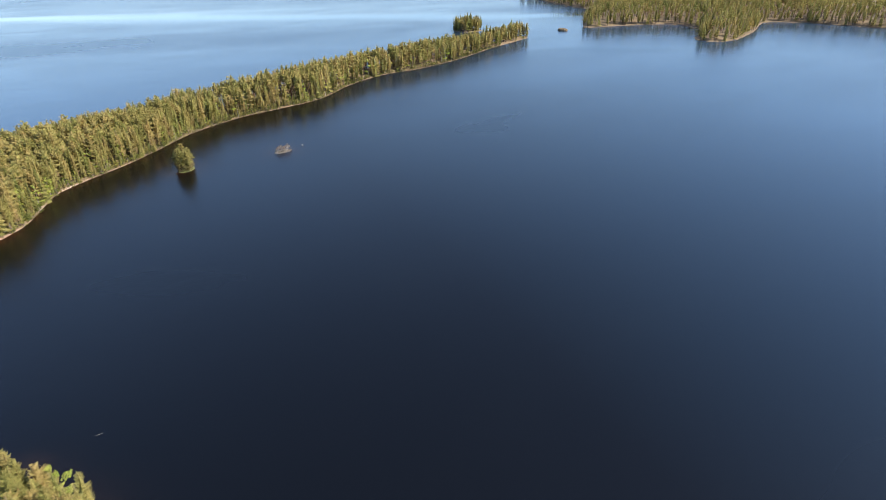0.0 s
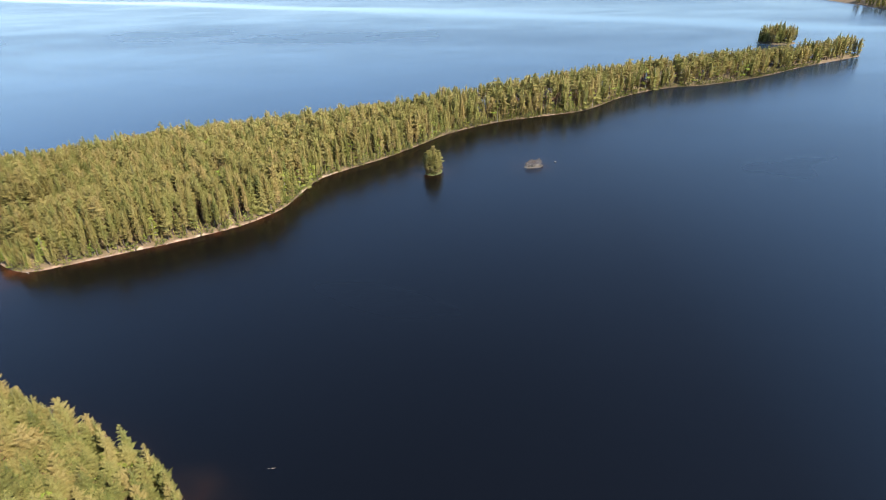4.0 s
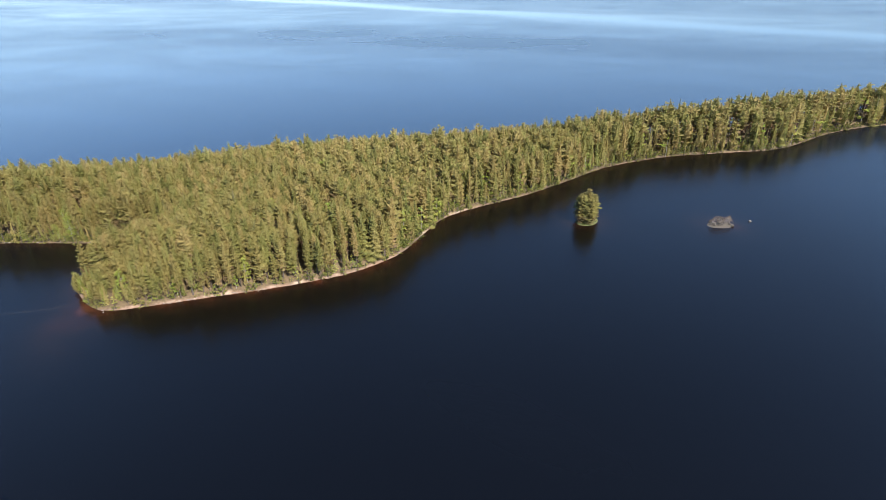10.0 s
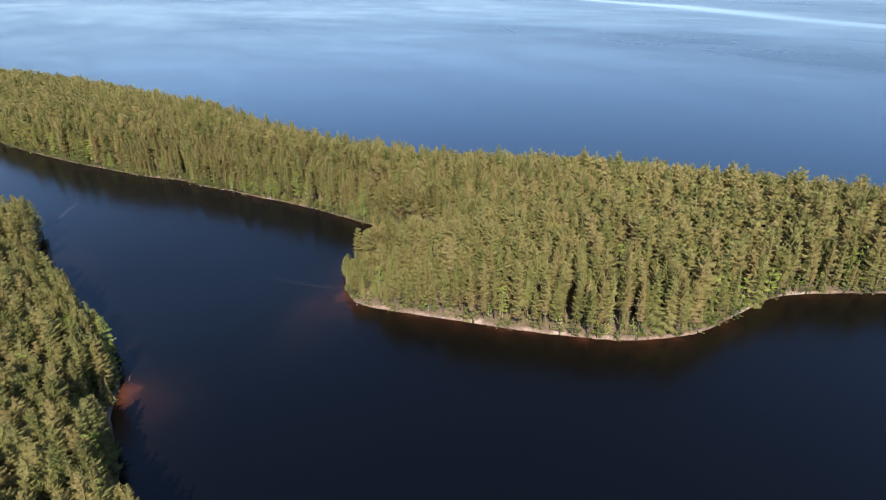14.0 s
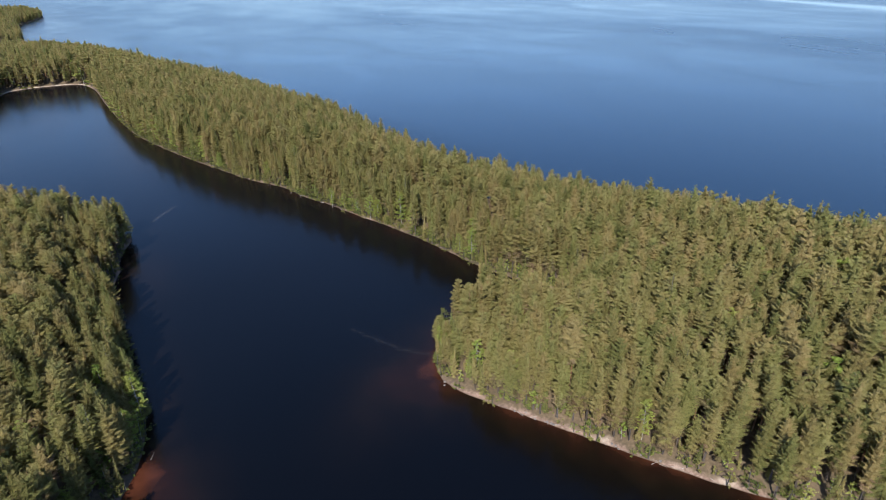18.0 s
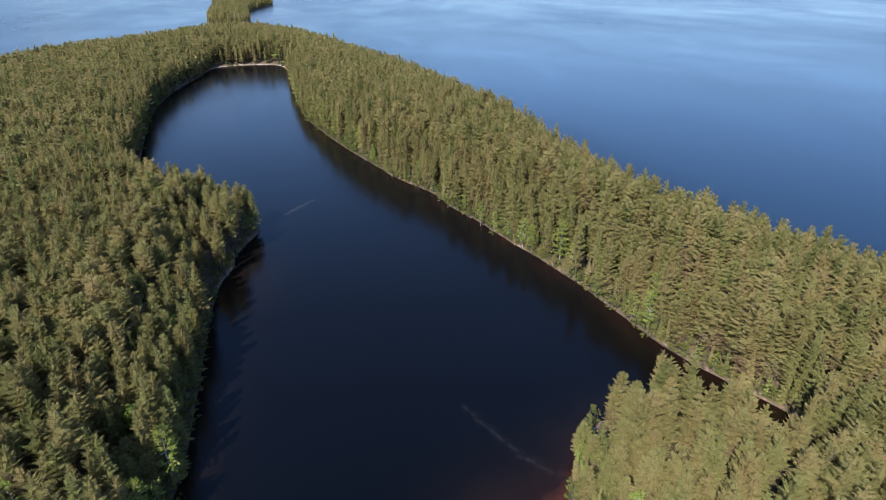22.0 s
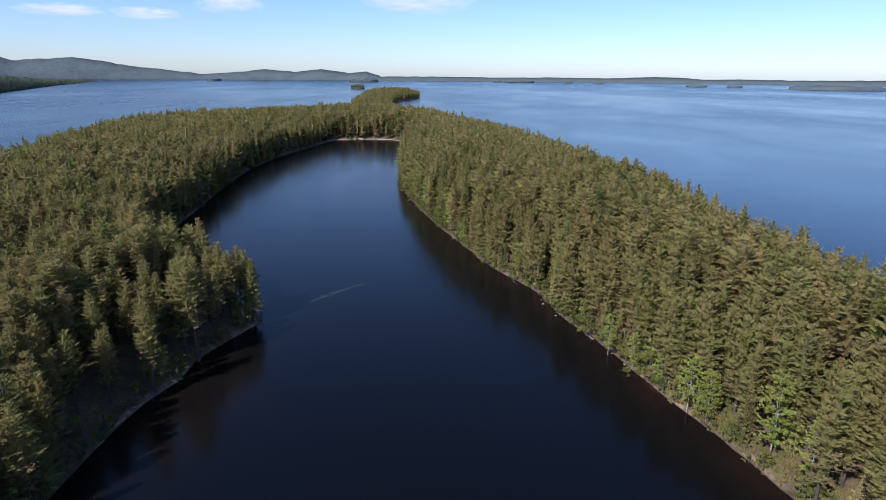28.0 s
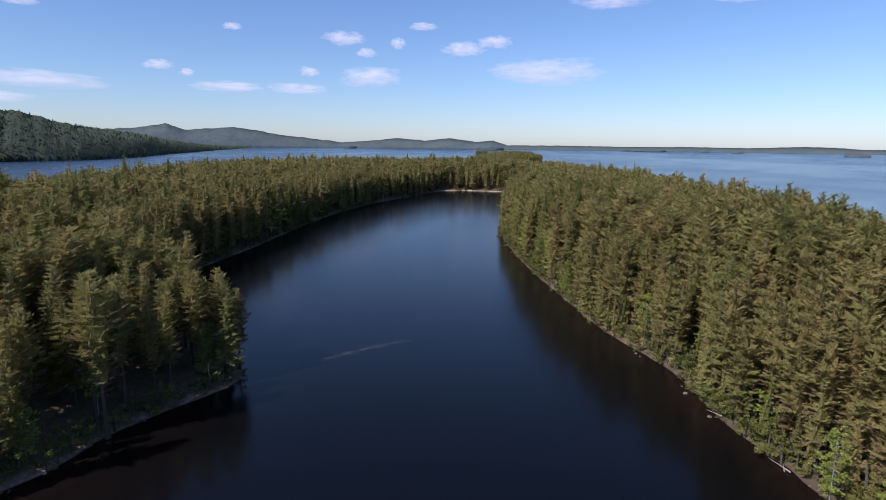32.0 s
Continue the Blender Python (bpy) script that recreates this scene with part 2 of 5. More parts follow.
def lake():
    """Dark peaty water: clear and brown over the shallows, with wind ripples and calm lanes."""
    k = Mat("lake_water")
    sh = k.add("ShaderNodeAttribute")
    sh.attribute_name = "shallow"
    cloudy = k.noise(0.06, 4.0)
    s = k.calc("MULTIPLY", sh.outputs["Fac"], k.span(cloudy, 0.3, 0.65, 0.45, 1.15))
    col = k.ramp(s, [(0.0, (0.0013, 0.0012, 0.0012)), (0.22, (0.0058, 0.0036, 0.0022)), (0.5, (0.013, 0.0055, 0.003)), (1.0, (0.075, 0.024, 0.011))])
    # blue base colour of the wide lake: some backscatter, mostly painted sky glint
    glint_blue = k.add("ShaderNodeAttribute")
    glint_blue.attribute_name = "glint_blue"
    col = k.mix(glint_blue.outputs["Fac"], col, (0.0125, 0.0275, 0.0505))
    lee = k.add("ShaderNodeAttribute")
    lee.attribute_name = "lee"
    # a faint blue for reflected sky is added to the sheltered lagoon's colour
    col = k.mix(lee.outputs["Fac"], col, k.mix(1.0, col, (0.0014, 0.0017, 0.0026), "ADD"))
    lanes = k.noise(0.0022, 4.0, k.place((1.0, 0.35, 1)), 0.5, 0.6)
    small = k.noise(0.012, 3.0, k.place((1.0, 0.5, 1)), 0.5, 1.0)
    wind = k.span(k.calc("ADD", k.calc("MULTIPLY", lanes, 0.72), k.calc("MULTIPLY", small, 0.28)), 0.34, 0.68)
    ripple = k.noise(0.55, 3.0, k.place((1.0, 0.45, 1)), 0.6, 0.4)
    swell = k.noise(0.14, 2.0, k.place((1.0, 0.6, 1)), 0.5, 0.5)
    height = k.calc("ADD", k.calc("MULTIPLY", ripple, 0.26), k.calc("MULTIPLY", swell, 0.5))
    # a long calm lane lies across the open lake
    g = k.add("ShaderNodeNewGeometry")
    xy = k.add("ShaderNodeSeparateXYZ", Vector=g.outputs["Position"])
    across = k.calc("ADD", k.calc("MULTIPLY", xy.outputs[0], 0.889), k.calc("MULTIPLY", xy.outputs[1], -0.457))
    across = k.calc("ADD", k.calc("SUBTRACT", across, 975.0), k.calc("MULTIPLY", k.calc("SUBTRACT", lanes, 0.5), 260.0))
    lane = k.calc("POWER", 2.718, k.calc("MULTIPLY", k.calc("POWER", k.calc("ABSOLUTE", k.calc("DIVIDE", across, 42.0)), 2.0), -1.0))
    calm = k.calc("SUBTRACT", 1.0, k.calc("MULTIPLY", lane, 0.45))
    wind = k.calc("MULTIPLY", wind, calm)
    wide_lake = k.add("ShaderNodeAttribute")
    wide_lake.attribute_name = "open_lake"
    b = k.add("ShaderNodeBump", Height=height, Strength=k.calc("MULTIPLY", k.calc("ADD", k.calc("MULTIPLY", wind, 0.55), 0.1), k.calc("MULTIPLY", calm, k.span(wide_lake.outputs["Fac"], 0.0, 1.0, 0.62, 0.36))), Distance=0.5)
    rough = k.calc("ADD", k.calc("MULTIPLY", wind, 0.13), 0.19)
    rough = k.calc("SUBTRACT", rough, k.calc("MULTIPLY", wide_lake.outputs["Fac"], 0.05))
    rough = k.calc("SUBTRACT", rough, k.calc("MULTIPLY", lee.outputs["Fac"], 0.06))
    rough = k.calc("MULTIPLY", rough, calm)
    k.put(b, "Distance", k.span(lee.outputs["Fac"], 0.0, 1.0, 0.5, 0.24))
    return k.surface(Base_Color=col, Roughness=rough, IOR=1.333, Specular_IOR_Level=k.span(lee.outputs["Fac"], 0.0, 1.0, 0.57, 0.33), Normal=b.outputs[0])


WATER = lake()


def stone():
    k = Mat("shore_stone")
    n = k.noise(1.8, 6.0)
    inf = k.add("ShaderNodeObjectInfo").outputs["Random"]
    c = k.mix(inf, k.ramp(n, [(0.3, (0.08, 0.07, 0.06)), (0.7, (0.21, 0.185, 0.16))]), k.ramp(n, [(0.3, (0.11, 0.085, 0.07)), (0.7, (0.25, 0.205, 0.17))]))
    return k.surface(Base_Color=c, Roughness=0.85, Normal=k.bump(n, 0.5, 0.1))


STONE = stone()



def plain(name, low, high, scale=3.0, rough=0.8):
    k = Mat(name)
    n = k.noise(scale, 5.0)
    return k.surface(Base_Color=k.ramp(n, [(0.3, low), (0.7, high)]), Roughness=rough, Normal=k.bump(n, 0.2, 0.03))


BROWN_ROCK = plain("brown_rock", (0.045, 0.036, 0.028), (0.1, 0.085, 0.066), 1.2, 0.9)
GRASS = plain("islet_grass", (0.06, 0.07, 0.02), (0.12, 0.125, 0.045), 1.5, 0.95)
DRIFT = plain("weathered_wood", (0.22, 0.18, 0.145), (0.42, 0.37, 0.31), 4.0, 0.85)
WHITE = plain("white_hull_paint", (0.55, 0.55, 0.53), (0.7, 0.7, 0.68), 2.0, 0.4)
DARK = plain("dark_fittings", (0.03, 0.03, 0.035), (0.06, 0.06, 0.06), 2.0, 0.5)


def far_land(name, low, high):
    k = Mat(name)
    a, b = k.noise(0.012, 6.0), k.noise(0.05, 4.0)
    return k.surface(Base_Color=k.ramp(k.mix(0.5, a, b), [(0.35, low), (0.65, high)]), Roughness=1.0, Specular_IOR_Level=0.0)


# aerial haze is mixed into these far base colours as grey and blue
HAZE_GREEN = far_land("hazed_woodland", (0.045, 0.058, 0.044), (0.078, 0.092, 0.066))
HAZE_BLUE = far_land("hazed_hills", (0.072, 0.092, 0.096), (0.118, 0.138, 0.138))
HAZE_LOW = far_land("hazed_shore", (0.075, 0.095, 0.1), (0.105, 0.122, 0.115))


# helpers of this scene
def mesh_of(name, verts, faces, mats, index=None, smooth=False):
    """A mesh from arrays of points and of triangles or quads."""
    me = bpy.data.meshes.new(name)
    verts, faces = np.asarray(verts, np.float32), np.asarray(faces, np.int32)
    n, k = faces.shape
    me.vertices.add(len(verts))
    me.vertices.foreach_set("co", verts.ravel())
    me.loops.add(n * k)
    me.loops.foreach_set("vertex_index", faces.ravel())
    me.polygons.add(n)
    me.polygons.foreach_set("loop_start", np.arange(0, n * k, k, dtype=np.int32))
    me.polygons.foreach_set("loop_total", np.full(n, k, np.int32))
    for m in mats:
        me.materials.append(m)
    if index is not None:
        me.polygons.foreach_set("material_index", np.asarray(index, np.int32))
    me.polygons.foreach_set("use_smooth", np.full(n, smooth, bool))
    me.update(calc_edges=True)
    return me


def part(name, me, parent=None, label=""):
    ob = new(name, me)
    if parent is not None:
        ob.parent = parent
    if label:
        ob["label"] = label
    return ob


def curve_line(points, steps=6, closed=True):
    """Catmull-Rom through the plan's points."""
    p = np.array(points, float)
    n = len(p)
    out = []
    for i in range(n if closed else n - 1):
        if closed:
            a, b, c, d = p[i - 1], p[i], p[(i + 1) % n], p[(i + 2) % n]
        else:
            a, b, c, d = p[max(i - 1, 0)], p[i], p[i + 1], p[min(i + 2, n - 1)]
        for s in np.arange(steps) / steps:
            out.append(0.5 * (2 * b + (c - a) * s + (2 * a - 5 * b + 4 * c - d) * s * s + (3 * b - a - 3 * c + d) * s ** 3))
    if not closed:
        out.append(p[-1])
    return np.array(out)


def shore_distance(pts, poly):
    """Metres from the shore line: positive on land, negative out on the water."""
    pts = np.asarray(pts, float)
    best = np.full(len(pts), 1e18)
    inside = np.zeros(len(pts), bool)
    x, y = pts[:, 0], pts[:, 1]
    for a, b in zip(poly, np.roll(poly, -1, 0)):
        d = b - a
        t = np.clip(((x - a[0]) * d[0] + (y - a[1]) * d[1]) / max(d @ d, 1e-9), 0, 1)
        best = np.minimum(best, (x - a[0] - t * d[0]) ** 2 + (y - a[1] - t * d[1]) ** 2)
        if a[1] != b[1]:
            cross = ((a[1] > y) != (b[1] > y)) & (x < (b[0] - a[0]) * (y - a[1]) / (b[1] - a[1]) + a[0])
            inside ^= cross
    best = np.sqrt(best)
    return np.where(inside, best, -best)

# plan of the land: the shore, stretch by stretch
PENINSULA_WEST = [(467, -650), (446, -618), (412, -558), (367, -491), (341, -434), (331, -392), (303, -347), (262, -307), (246, -270), (232, -235), (207, -199), (178, -176), (154, -156), (137, -138), (118, -121), (96, -115), (77, -110), (60, -98), (48, -82), (39, -67), (30, -50), (22, -35), (14, -18), (16, -8), (21, 0), (27, 8)]
BAY = [(36, 9), (46, 3), (56, -4), (66, -7), (73, -5), (74, 0), (71, 7), (67, 15), (62, 27), (59, 40), (55, 62), (50, 82), (43, 104), (37, 125), (31, 141), (27, 159)]
RIDGE_WEST = [(16, 181), (8, 205), (-5, 245), (-20, 305), (-26, 352), (-31, 440), (-34, 520), (-44, 560), (-66, 569), (-92, 567), (-106, 552), (-114, 497), (-123, 448), (-126, 379), (-121, 320), (-112, 255)]
HEADLAND = [(-106, 205), (-88, 172), (-62, 152), (-49, 141.5), (-46.5, 135), (-50, 125), (-53.5, 115), (-53.5, 106), (-56.5, 97), (-57.5, 84), (-57.5, 66), (-57, 40), (-57, 14), (-61, -3), (-67, -14), (-70, -27), (-74, -42), (-75, -57), (-76, -73), (-83, -91), (-92, -107), (-101, -123), (-115, -141), (-133, -155), (-160, -165)]
WEST_COAST = [(-215, -150), (-252, -95), (-262, -20), (-236, 60), (-210, 140), (-214, 240), (-244, 350), (-276, 455), (-286, 530), (-272, 590), (-240, 645), (-200, 720), (-150, 815), (-105, 850), (-60, 815), (-24, 765)]
EAST_COAST = [(4, 690), (40, 525), (66, 405), (84, 300), (91, 235), (91, 170), (92, 128), (98, 92), (107, 74), (126, 36), (155, 2), (176, -40), (193, -79), (206, -118), (225, -152), (243, -180), (266, -206), (330, -306), (386, -418), (430, -540), (472, -612), (482, -640)]
MAIN_LAND = curve_line(PENINSULA_WEST + BAY + RIDGE_WEST + HEADLAND + WEST_COAST + EAST_COAST, 4)
NORTH_ISLAND = curve_line([(-160, 1040), (-178, 1200), (-196, 1450), (-214, 1640), (-180, 1740), (-110, 1745), (-66, 1660), (-88, 1500), (-112, 1380), (-104, 1200), (-98, 1060), (-120, 1000)], 4)
SOUTH_MAINLAND = curve_line([(770, -935), (690, -925), (600, -850), (507, -775), (494, -826), (466, -908), (400, -900), (339, -824), (309, -853), (350, -945), (410, -1046), (357, -1092), (280, -1125), (120, -1200), (60, -1500), (300, -1900), (1200, -1900), (1700, -1400), (1300, -1000), (950, -960)], 4)
TREE_ISLET = curve_line([(121, -186), (124, -183), (129, -184), (132, -189), (129, -193), (123, -191)], 4)
ROCK_ISLET = curve_line([(130, -244), (133, -242), (136, -245), (138, -250), (135, -254), (131, -251)], 4)
FAR_ISLET = curve_line([(552, -596), (570, -588), (590, -600), (586, -622), (564, -630), (550, -618)], 4)


def rise(sd):
    """Height of the ground by the distance from the shore."""
    low = np.where(sd < 0, 0.3 * sd, 0.36 * np.minimum(sd, 3.0))
    return np.maximum(low, -2.5) + 0.215 * np.clip(sd - 3.0, 0, 26) + 0.045 * np.clip(sd - 29.0, 0, 60)


# open sand: the beach at the lagoon's end and bare spots by the point
SANDY = [(-38, 555, 16), (-60, 572, 18), (-82, 572, 18), (-102, 560, 14), (17, -24, 6, 0.5), (24, -37, 7, 0.4), (30, -48, 5, 0.6), (34, -54, 5, 0.9), (43, -69, 5, 0.7), (47, -78, 5, 0.9), (56, -91, 7, 0.6), (68, -103, 7, 0.5), (30, 1, 6), (100, -114, 7), (126, -126, 7), (54, 80, 4), (46, 100, 4), (-56, 104, 7, 0.5), (-53, 121, 5, 0.5), (-59, 94, 6, 0.5), (-49, 131, 4, 0.4), (72, 10, 4)]


def land(name, poly, step, mat, label, steep=1.0):
    lo, hi = poly.min(0) - 3 * step, poly.max(0) + 3 * step
    xs, ys = np.arange(lo[0], hi[0], step), np.arange(lo[1], hi[1], step)
    gx, gy = np.meshgrid(xs, ys)
    pts = np.column_stack([gx.ravel(), gy.ravel()])
    sd = shore_distance(pts, poly)
    z = rise(sd) * steep
    wob = np.random.default_rng(3).normal(0, 0.12, len(z))
    z = z + np.where(sd > 2, wob, 0)
    nx, ny = len(xs), len(ys)
    i = (np.arange(ny - 1)[:, None] * nx + np.arange(nx - 1)[None, :]).ravel()
    q = np.column_stack([i, i + 1, i + nx + 1, i + nx])
    q = q[(sd[q] > -2.2 * step).any(1)]
    used, inv = np.unique(q, return_inverse=True)
    me = mesh_of(name, np.column_stack([pts, z])[used], inv.reshape(q.shape), [mat], smooth=True)
    sandy = np.zeros(len(pts))
    for cx, cy, r, *much in SANDY:
        sandy = np.maximum(sandy, (much or [1.0])[0] * np.exp(-((pts[:, 0] - cx) ** 2 + (pts[:, 1] - cy) ** 2) / r ** 2))
    me.attributes.new("sandy", "FLOAT", "POINT").data.foreach_set("value", sandy[used].astype(np.float32))
    return tagged(part(name, me), label, "ground", kind="structure")


land("ground", MAIN_LAND, 4.0, SOIL, "mossy forest floor with a pale sandy shore")
land("ground", NORTH_ISLAND, 10.0, SOIL, "wooded island ground far up the lake")
land("ground", SOUTH_MAINLAND, 12.0, SOIL, "wooded mainland ground across the lake")
land("ground", TREE_ISLET, 1.0, GRASS, "grassy soil of a tiny islet", 0.8)
land("ground", ROCK_ISLET, 1.0, BROWN_ROCK, "bare brown rocky islet just above the water", 0.25)
land("ground", FAR_ISLET, 4.0, SOIL, "wooded islet off the end of the peninsula")


def water_sheet():
    near_x, near_y = np.arange(-300, 500, 7.0), np.arange(-680, 860, 7.0)
    grow = np.cumsum(7.0 * 1.2 ** np.arange(1, 28))
    xs = np.concatenate([near_x[0] - grow[::-1], near_x, near_x[-1] + grow])
    ys = np.concatenate([near_y[0] - grow[::-1], near_y, near_y[-1] + grow])
    gx, gy = np.meshgrid(xs, ys)
    pts = np.column_stack([gx.ravel(), gy.ravel()])
    pts = np.clip(pts, -4950, 4950)
    sd = np.full(len(pts), -1e3)
    close = (np.abs(pts[:, 0] - 100) < 620) & (pts[:, 1] > -700) & (pts[:, 1] < 900)
    for poly in (MAIN_LAND, TREE_ISLET, ROCK_ISLET):
        sd[close] = np.maximum(sd[close], shore_distance(pts[close], poly))
    shallow = (0.6 + 0.42 * np.exp(-((pts[:, 0] - 60) / 60) ** 2 - ((pts[:, 1] + 70) / 55) ** 2)) * np.exp(np.minimum(sd, 0) / 4.0)
    # sandbars run out from the point and from the headland
    for cx, cy, rx, ry, turn, amount in ((15, -12, 13, 7, 1.0, 1.0), (8, -8, 22, 12, 0.5, 0.45), (-64, -12, 7, 6, 0.6, 0.95), (-60, -5.5, 4.5, 5.5, 0.3, 2.0), (-101, -132, 8, 6, 0.9, 0.5), (-46, 96, 9, 22, 0.0, 0.22), (-58, -16, 10, 12, 0.0, 0.5)):
        dx, dy = pts[:, 0] - cx, pts[:, 1] - cy
        u, v = dx * math.cos(turn) + dy * math.sin(turn), dy * math.cos(turn) - dx * math.sin(turn)
        shallow = np.maximum(shallow, amount * np.exp(-(u / rx) ** 2 - (v / ry) ** 2))
    r = np.hypot(pts[:, 0], pts[:, 1])
    s = np.clip((r - 2600) / 2300, 0, 1)
    z = 24 * s * s
    nx, ny = len(xs), len(ys)
    i = (np.arange(ny - 1)[:, None] * nx + np.arange(nx - 1)[None, :]).ravel()
    q = np.column_stack([i, i + 1, i + nx + 1, i + nx])
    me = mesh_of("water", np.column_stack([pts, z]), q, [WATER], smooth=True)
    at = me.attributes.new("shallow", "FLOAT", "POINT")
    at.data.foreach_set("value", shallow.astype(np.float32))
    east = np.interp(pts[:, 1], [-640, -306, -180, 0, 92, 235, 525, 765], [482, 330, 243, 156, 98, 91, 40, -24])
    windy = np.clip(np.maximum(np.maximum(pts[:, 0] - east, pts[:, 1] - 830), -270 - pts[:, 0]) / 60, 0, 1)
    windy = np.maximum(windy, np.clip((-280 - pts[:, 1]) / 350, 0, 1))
    # share of painted sky glint: far south and open lake, less over shallows
    glint_blue = np.maximum(np.clip((-310 - pts[:, 1]) / 350, 0, 1), 0.85 * windy) * (1 - shallow)
    me.attributes.new("glint_blue", "FLOAT", "POINT").data.foreach_set("value", glint_blue.astype(np.float32))
    lee = np.clip((pts[:, 1] - 10) / 60, 0, 1) * (1 - windy)
    me.attributes.new("lee", "FLOAT", "POINT").data.foreach_set("value", lee.astype(np.float32))
    windy = windy * np.interp(pts[:, 1], [-250, 300], [1.0, 0.35])
    me.attributes.new("open_lake", "FLOAT", "POINT").data.foreach_set("value", windy.astype(np.float32))
    return tagged(part("water", me), "dark blue lake water with wind ripples and calm lanes", "lake", kind="structure")


water_sheet()


# trees
def blades(rng, centre, way, length, width, count, spread):
    """Tufts: narrow triangles that fan out from a point along a direction."""
    n = len(centre)
    c = np.repeat(centre, count, 0)
    w = np.repeat(way, count, 0) + rng.normal(0, spread, (n * count, 3))
    w /= np.linalg.norm(w, axis=1, keepdims=True)
    side = np.cross(w, rng.normal(0, 1, (n * count, 3)))
    side /= np.linalg.norm(side, axis=1, keepdims=True)
    ln = np.repeat(length, count)[:, None] * rng.uniform(0.7, 1.25, (n * count, 1))
    wd = np.repeat(width, count)[:, None] * rng.uniform(0.7, 1.3, (n * count, 1))
    a, b, t = c - side * wd * 0.5 - w * ln * 0.25, c + side * wd * 0.5 - w * ln * 0.25, c + w * ln * 0.75
    v = np.stack([a, b, t], 1).reshape(-1, 3)
    return v, np.arange(len(v)).reshape(-1, 3)


def pads(base, way, side, length, half, arch, rng):
    """Needle sprays: kites folded down along their rib, tips swept up."""
    n = len(base)
    up = np.array([0, 0, 1.0])
    L, h = length[:, None], half[:, None]

    def at(t, w=0.0, sink=0.0):
        return base + way * L * t + side * h * w + up * (arch[:, None] * L * t * t - sink * h * rng.uniform(0.5, 1.4, (n, 1)))

    pts = [at(0.5), at(0.0), at(0.52, -1.0, 0.4), at(1.08), at(0.52, 1.0, 0.4)]
    f = [(0, 1, 4), (0, 4, 3), (0, 3, 2), (0, 2, 1)]
    v = np.stack(pts, 1).reshape(-1, 3)
    rim = np.tile([0.0, 0.3, 1.0, 0.75, 1.0], n)
    return v, (np.array(f)[None] + 5 * np.arange(n)[:, None, None]).reshape(-1, 3), rim


def conifer(kind, rng, H, base, R, shape, level, edge_tree):
    """Whorls of boughs up the stem of a pine or spruce, with a thin inner core."""
    W, n = {3: (24, 5), 2: (25, 4), 1: (13, 3), 0: (5, 3)}[level]
    W = max(4, int(round(W * (1 - base) / 0.85)))
    q = np.repeat((np.arange(W) + 0.15) / W, n) + rng.normal(0, 0.03 if kind == "pine" else 0.014, W * n)
    q = np.clip(q, 0, 0.97)
    az = np.tile(np.arange(n) * 2 * math.pi / n, W) + np.repeat(np.arange(W) * 1.1, n) + rng.normal(0, 0.22, W * n)
    lean, turn = rng.uniform(0.05, 0.22), rng.uniform(0, 6.28)
    whorl = np.repeat(rng.uniform(0.86, 1.12, W), n)
    L = (0.93 * R * shape(q) * whorl * rng.uniform(0.8, 1.12, W * n) + 0.3) * (1 + lean * np.cos(az - turn))
    slope = (rng.uniform(0.3, 1.15) * (0.1 + 0.62 * q ** 1.7) if kind == "pine" else -0.3 + 0.75 * q ** 1.8) + rng.normal(0, 0.1, W * n)
    arch = np.full(W * n, 0.16 if kind == "pine" else 0.13)
    way = np.column_stack([np.cos(az), np.sin(az), slope])
    way /= np.linalg.norm(way, axis=1, keepdims=True)
    side = np.column_stack([-np.sin(az), np.cos(az), np.zeros(W * n)])
    side += rng.normal(0, 0.2, side.shape)
    side /= np.linalg.norm(side, axis=1, keepdims=True)
    foot = np.column_stack([np.zeros(W * n), np.zeros(W * n), H * (base + (1 - base) * q)]) + way * (0.1 * L)[:, None]
    if level == 3:
        # three clumps a bough: one at its tip and one to each side
        foot, way, side, L, arch, q = (np.repeat(x, 3, 0) for x in (foot, way, side, L, arch, q))
        turn_out = np.tile([0.0, -0.75, 0.75], W * n)[:, None] + rng.normal(0, 0.15, (3 * W * n, 1))
        start = np.tile([0.5, 0.2, 0.32], W * n) * L
        foot = foot + way * start[:, None] + np.array([0, 0, 1.0]) * (0.1 * start)[:, None]
        way, side = way + side * turn_out, side - way * turn_out
        way /= np.linalg.norm(way, axis=1, keepdims=True)
        side /= np.linalg.norm(side, axis=1, keepdims=True)
        L = L * np.tile([0.5, 0.5, 0.45], W * n) * rng.uniform(0.8, 1.2, 3 * W * n) + 0.15
        v, f, rim = pads(foot, way, side, L, L * 0.46, arch, rng)
    else:
        v, f, rim = pads(foot, way, side, L * 0.95, L * {2: 0.37, 1: 0.55, 0: 0.65}[level], arch, rng)
        rim = rim * (1.0 if level == 2 else 0.8)
    # the lowest boughs carry few needles and show brown
    low_line = rng.uniform(0.08, 0.3) if edge_tree else rng.uniform(0.15, 0.4)
    dry = (q < low_line + rng.normal(0, 0.08, len(q))) & (kind == "pine")
    tag = np.where(np.repeat(dry, 4), 3, 2)
    m, k = {3: (8, 6), 2: (6, 5), 1: (3, 4), 0: (2, 3)}[level]
    rings = []
    for i in range(m):
        qq = i / m
        a = np.arange(k) * 2 * math.pi / k + i * 0.6
        rr = R * shape(np.array(qq)) * (0.5 if level == 3 else 0.6) * rng.uniform(0.6, 1.25, k)
        rings.append(np.column_stack([np.cos(a) * rr, np.sin(a) * rr, np.full(k, H * (base + (0.97 - base) * qq)) + rng.normal(0, 0.2, k)]))
    core = np.vstack(rings + [np.array([[0, 0, H * 0.985]])])
    cf = []
    for i in range(m - 1):
        for j in range(k):
            o, p2 = i * k, (j + 1) % k
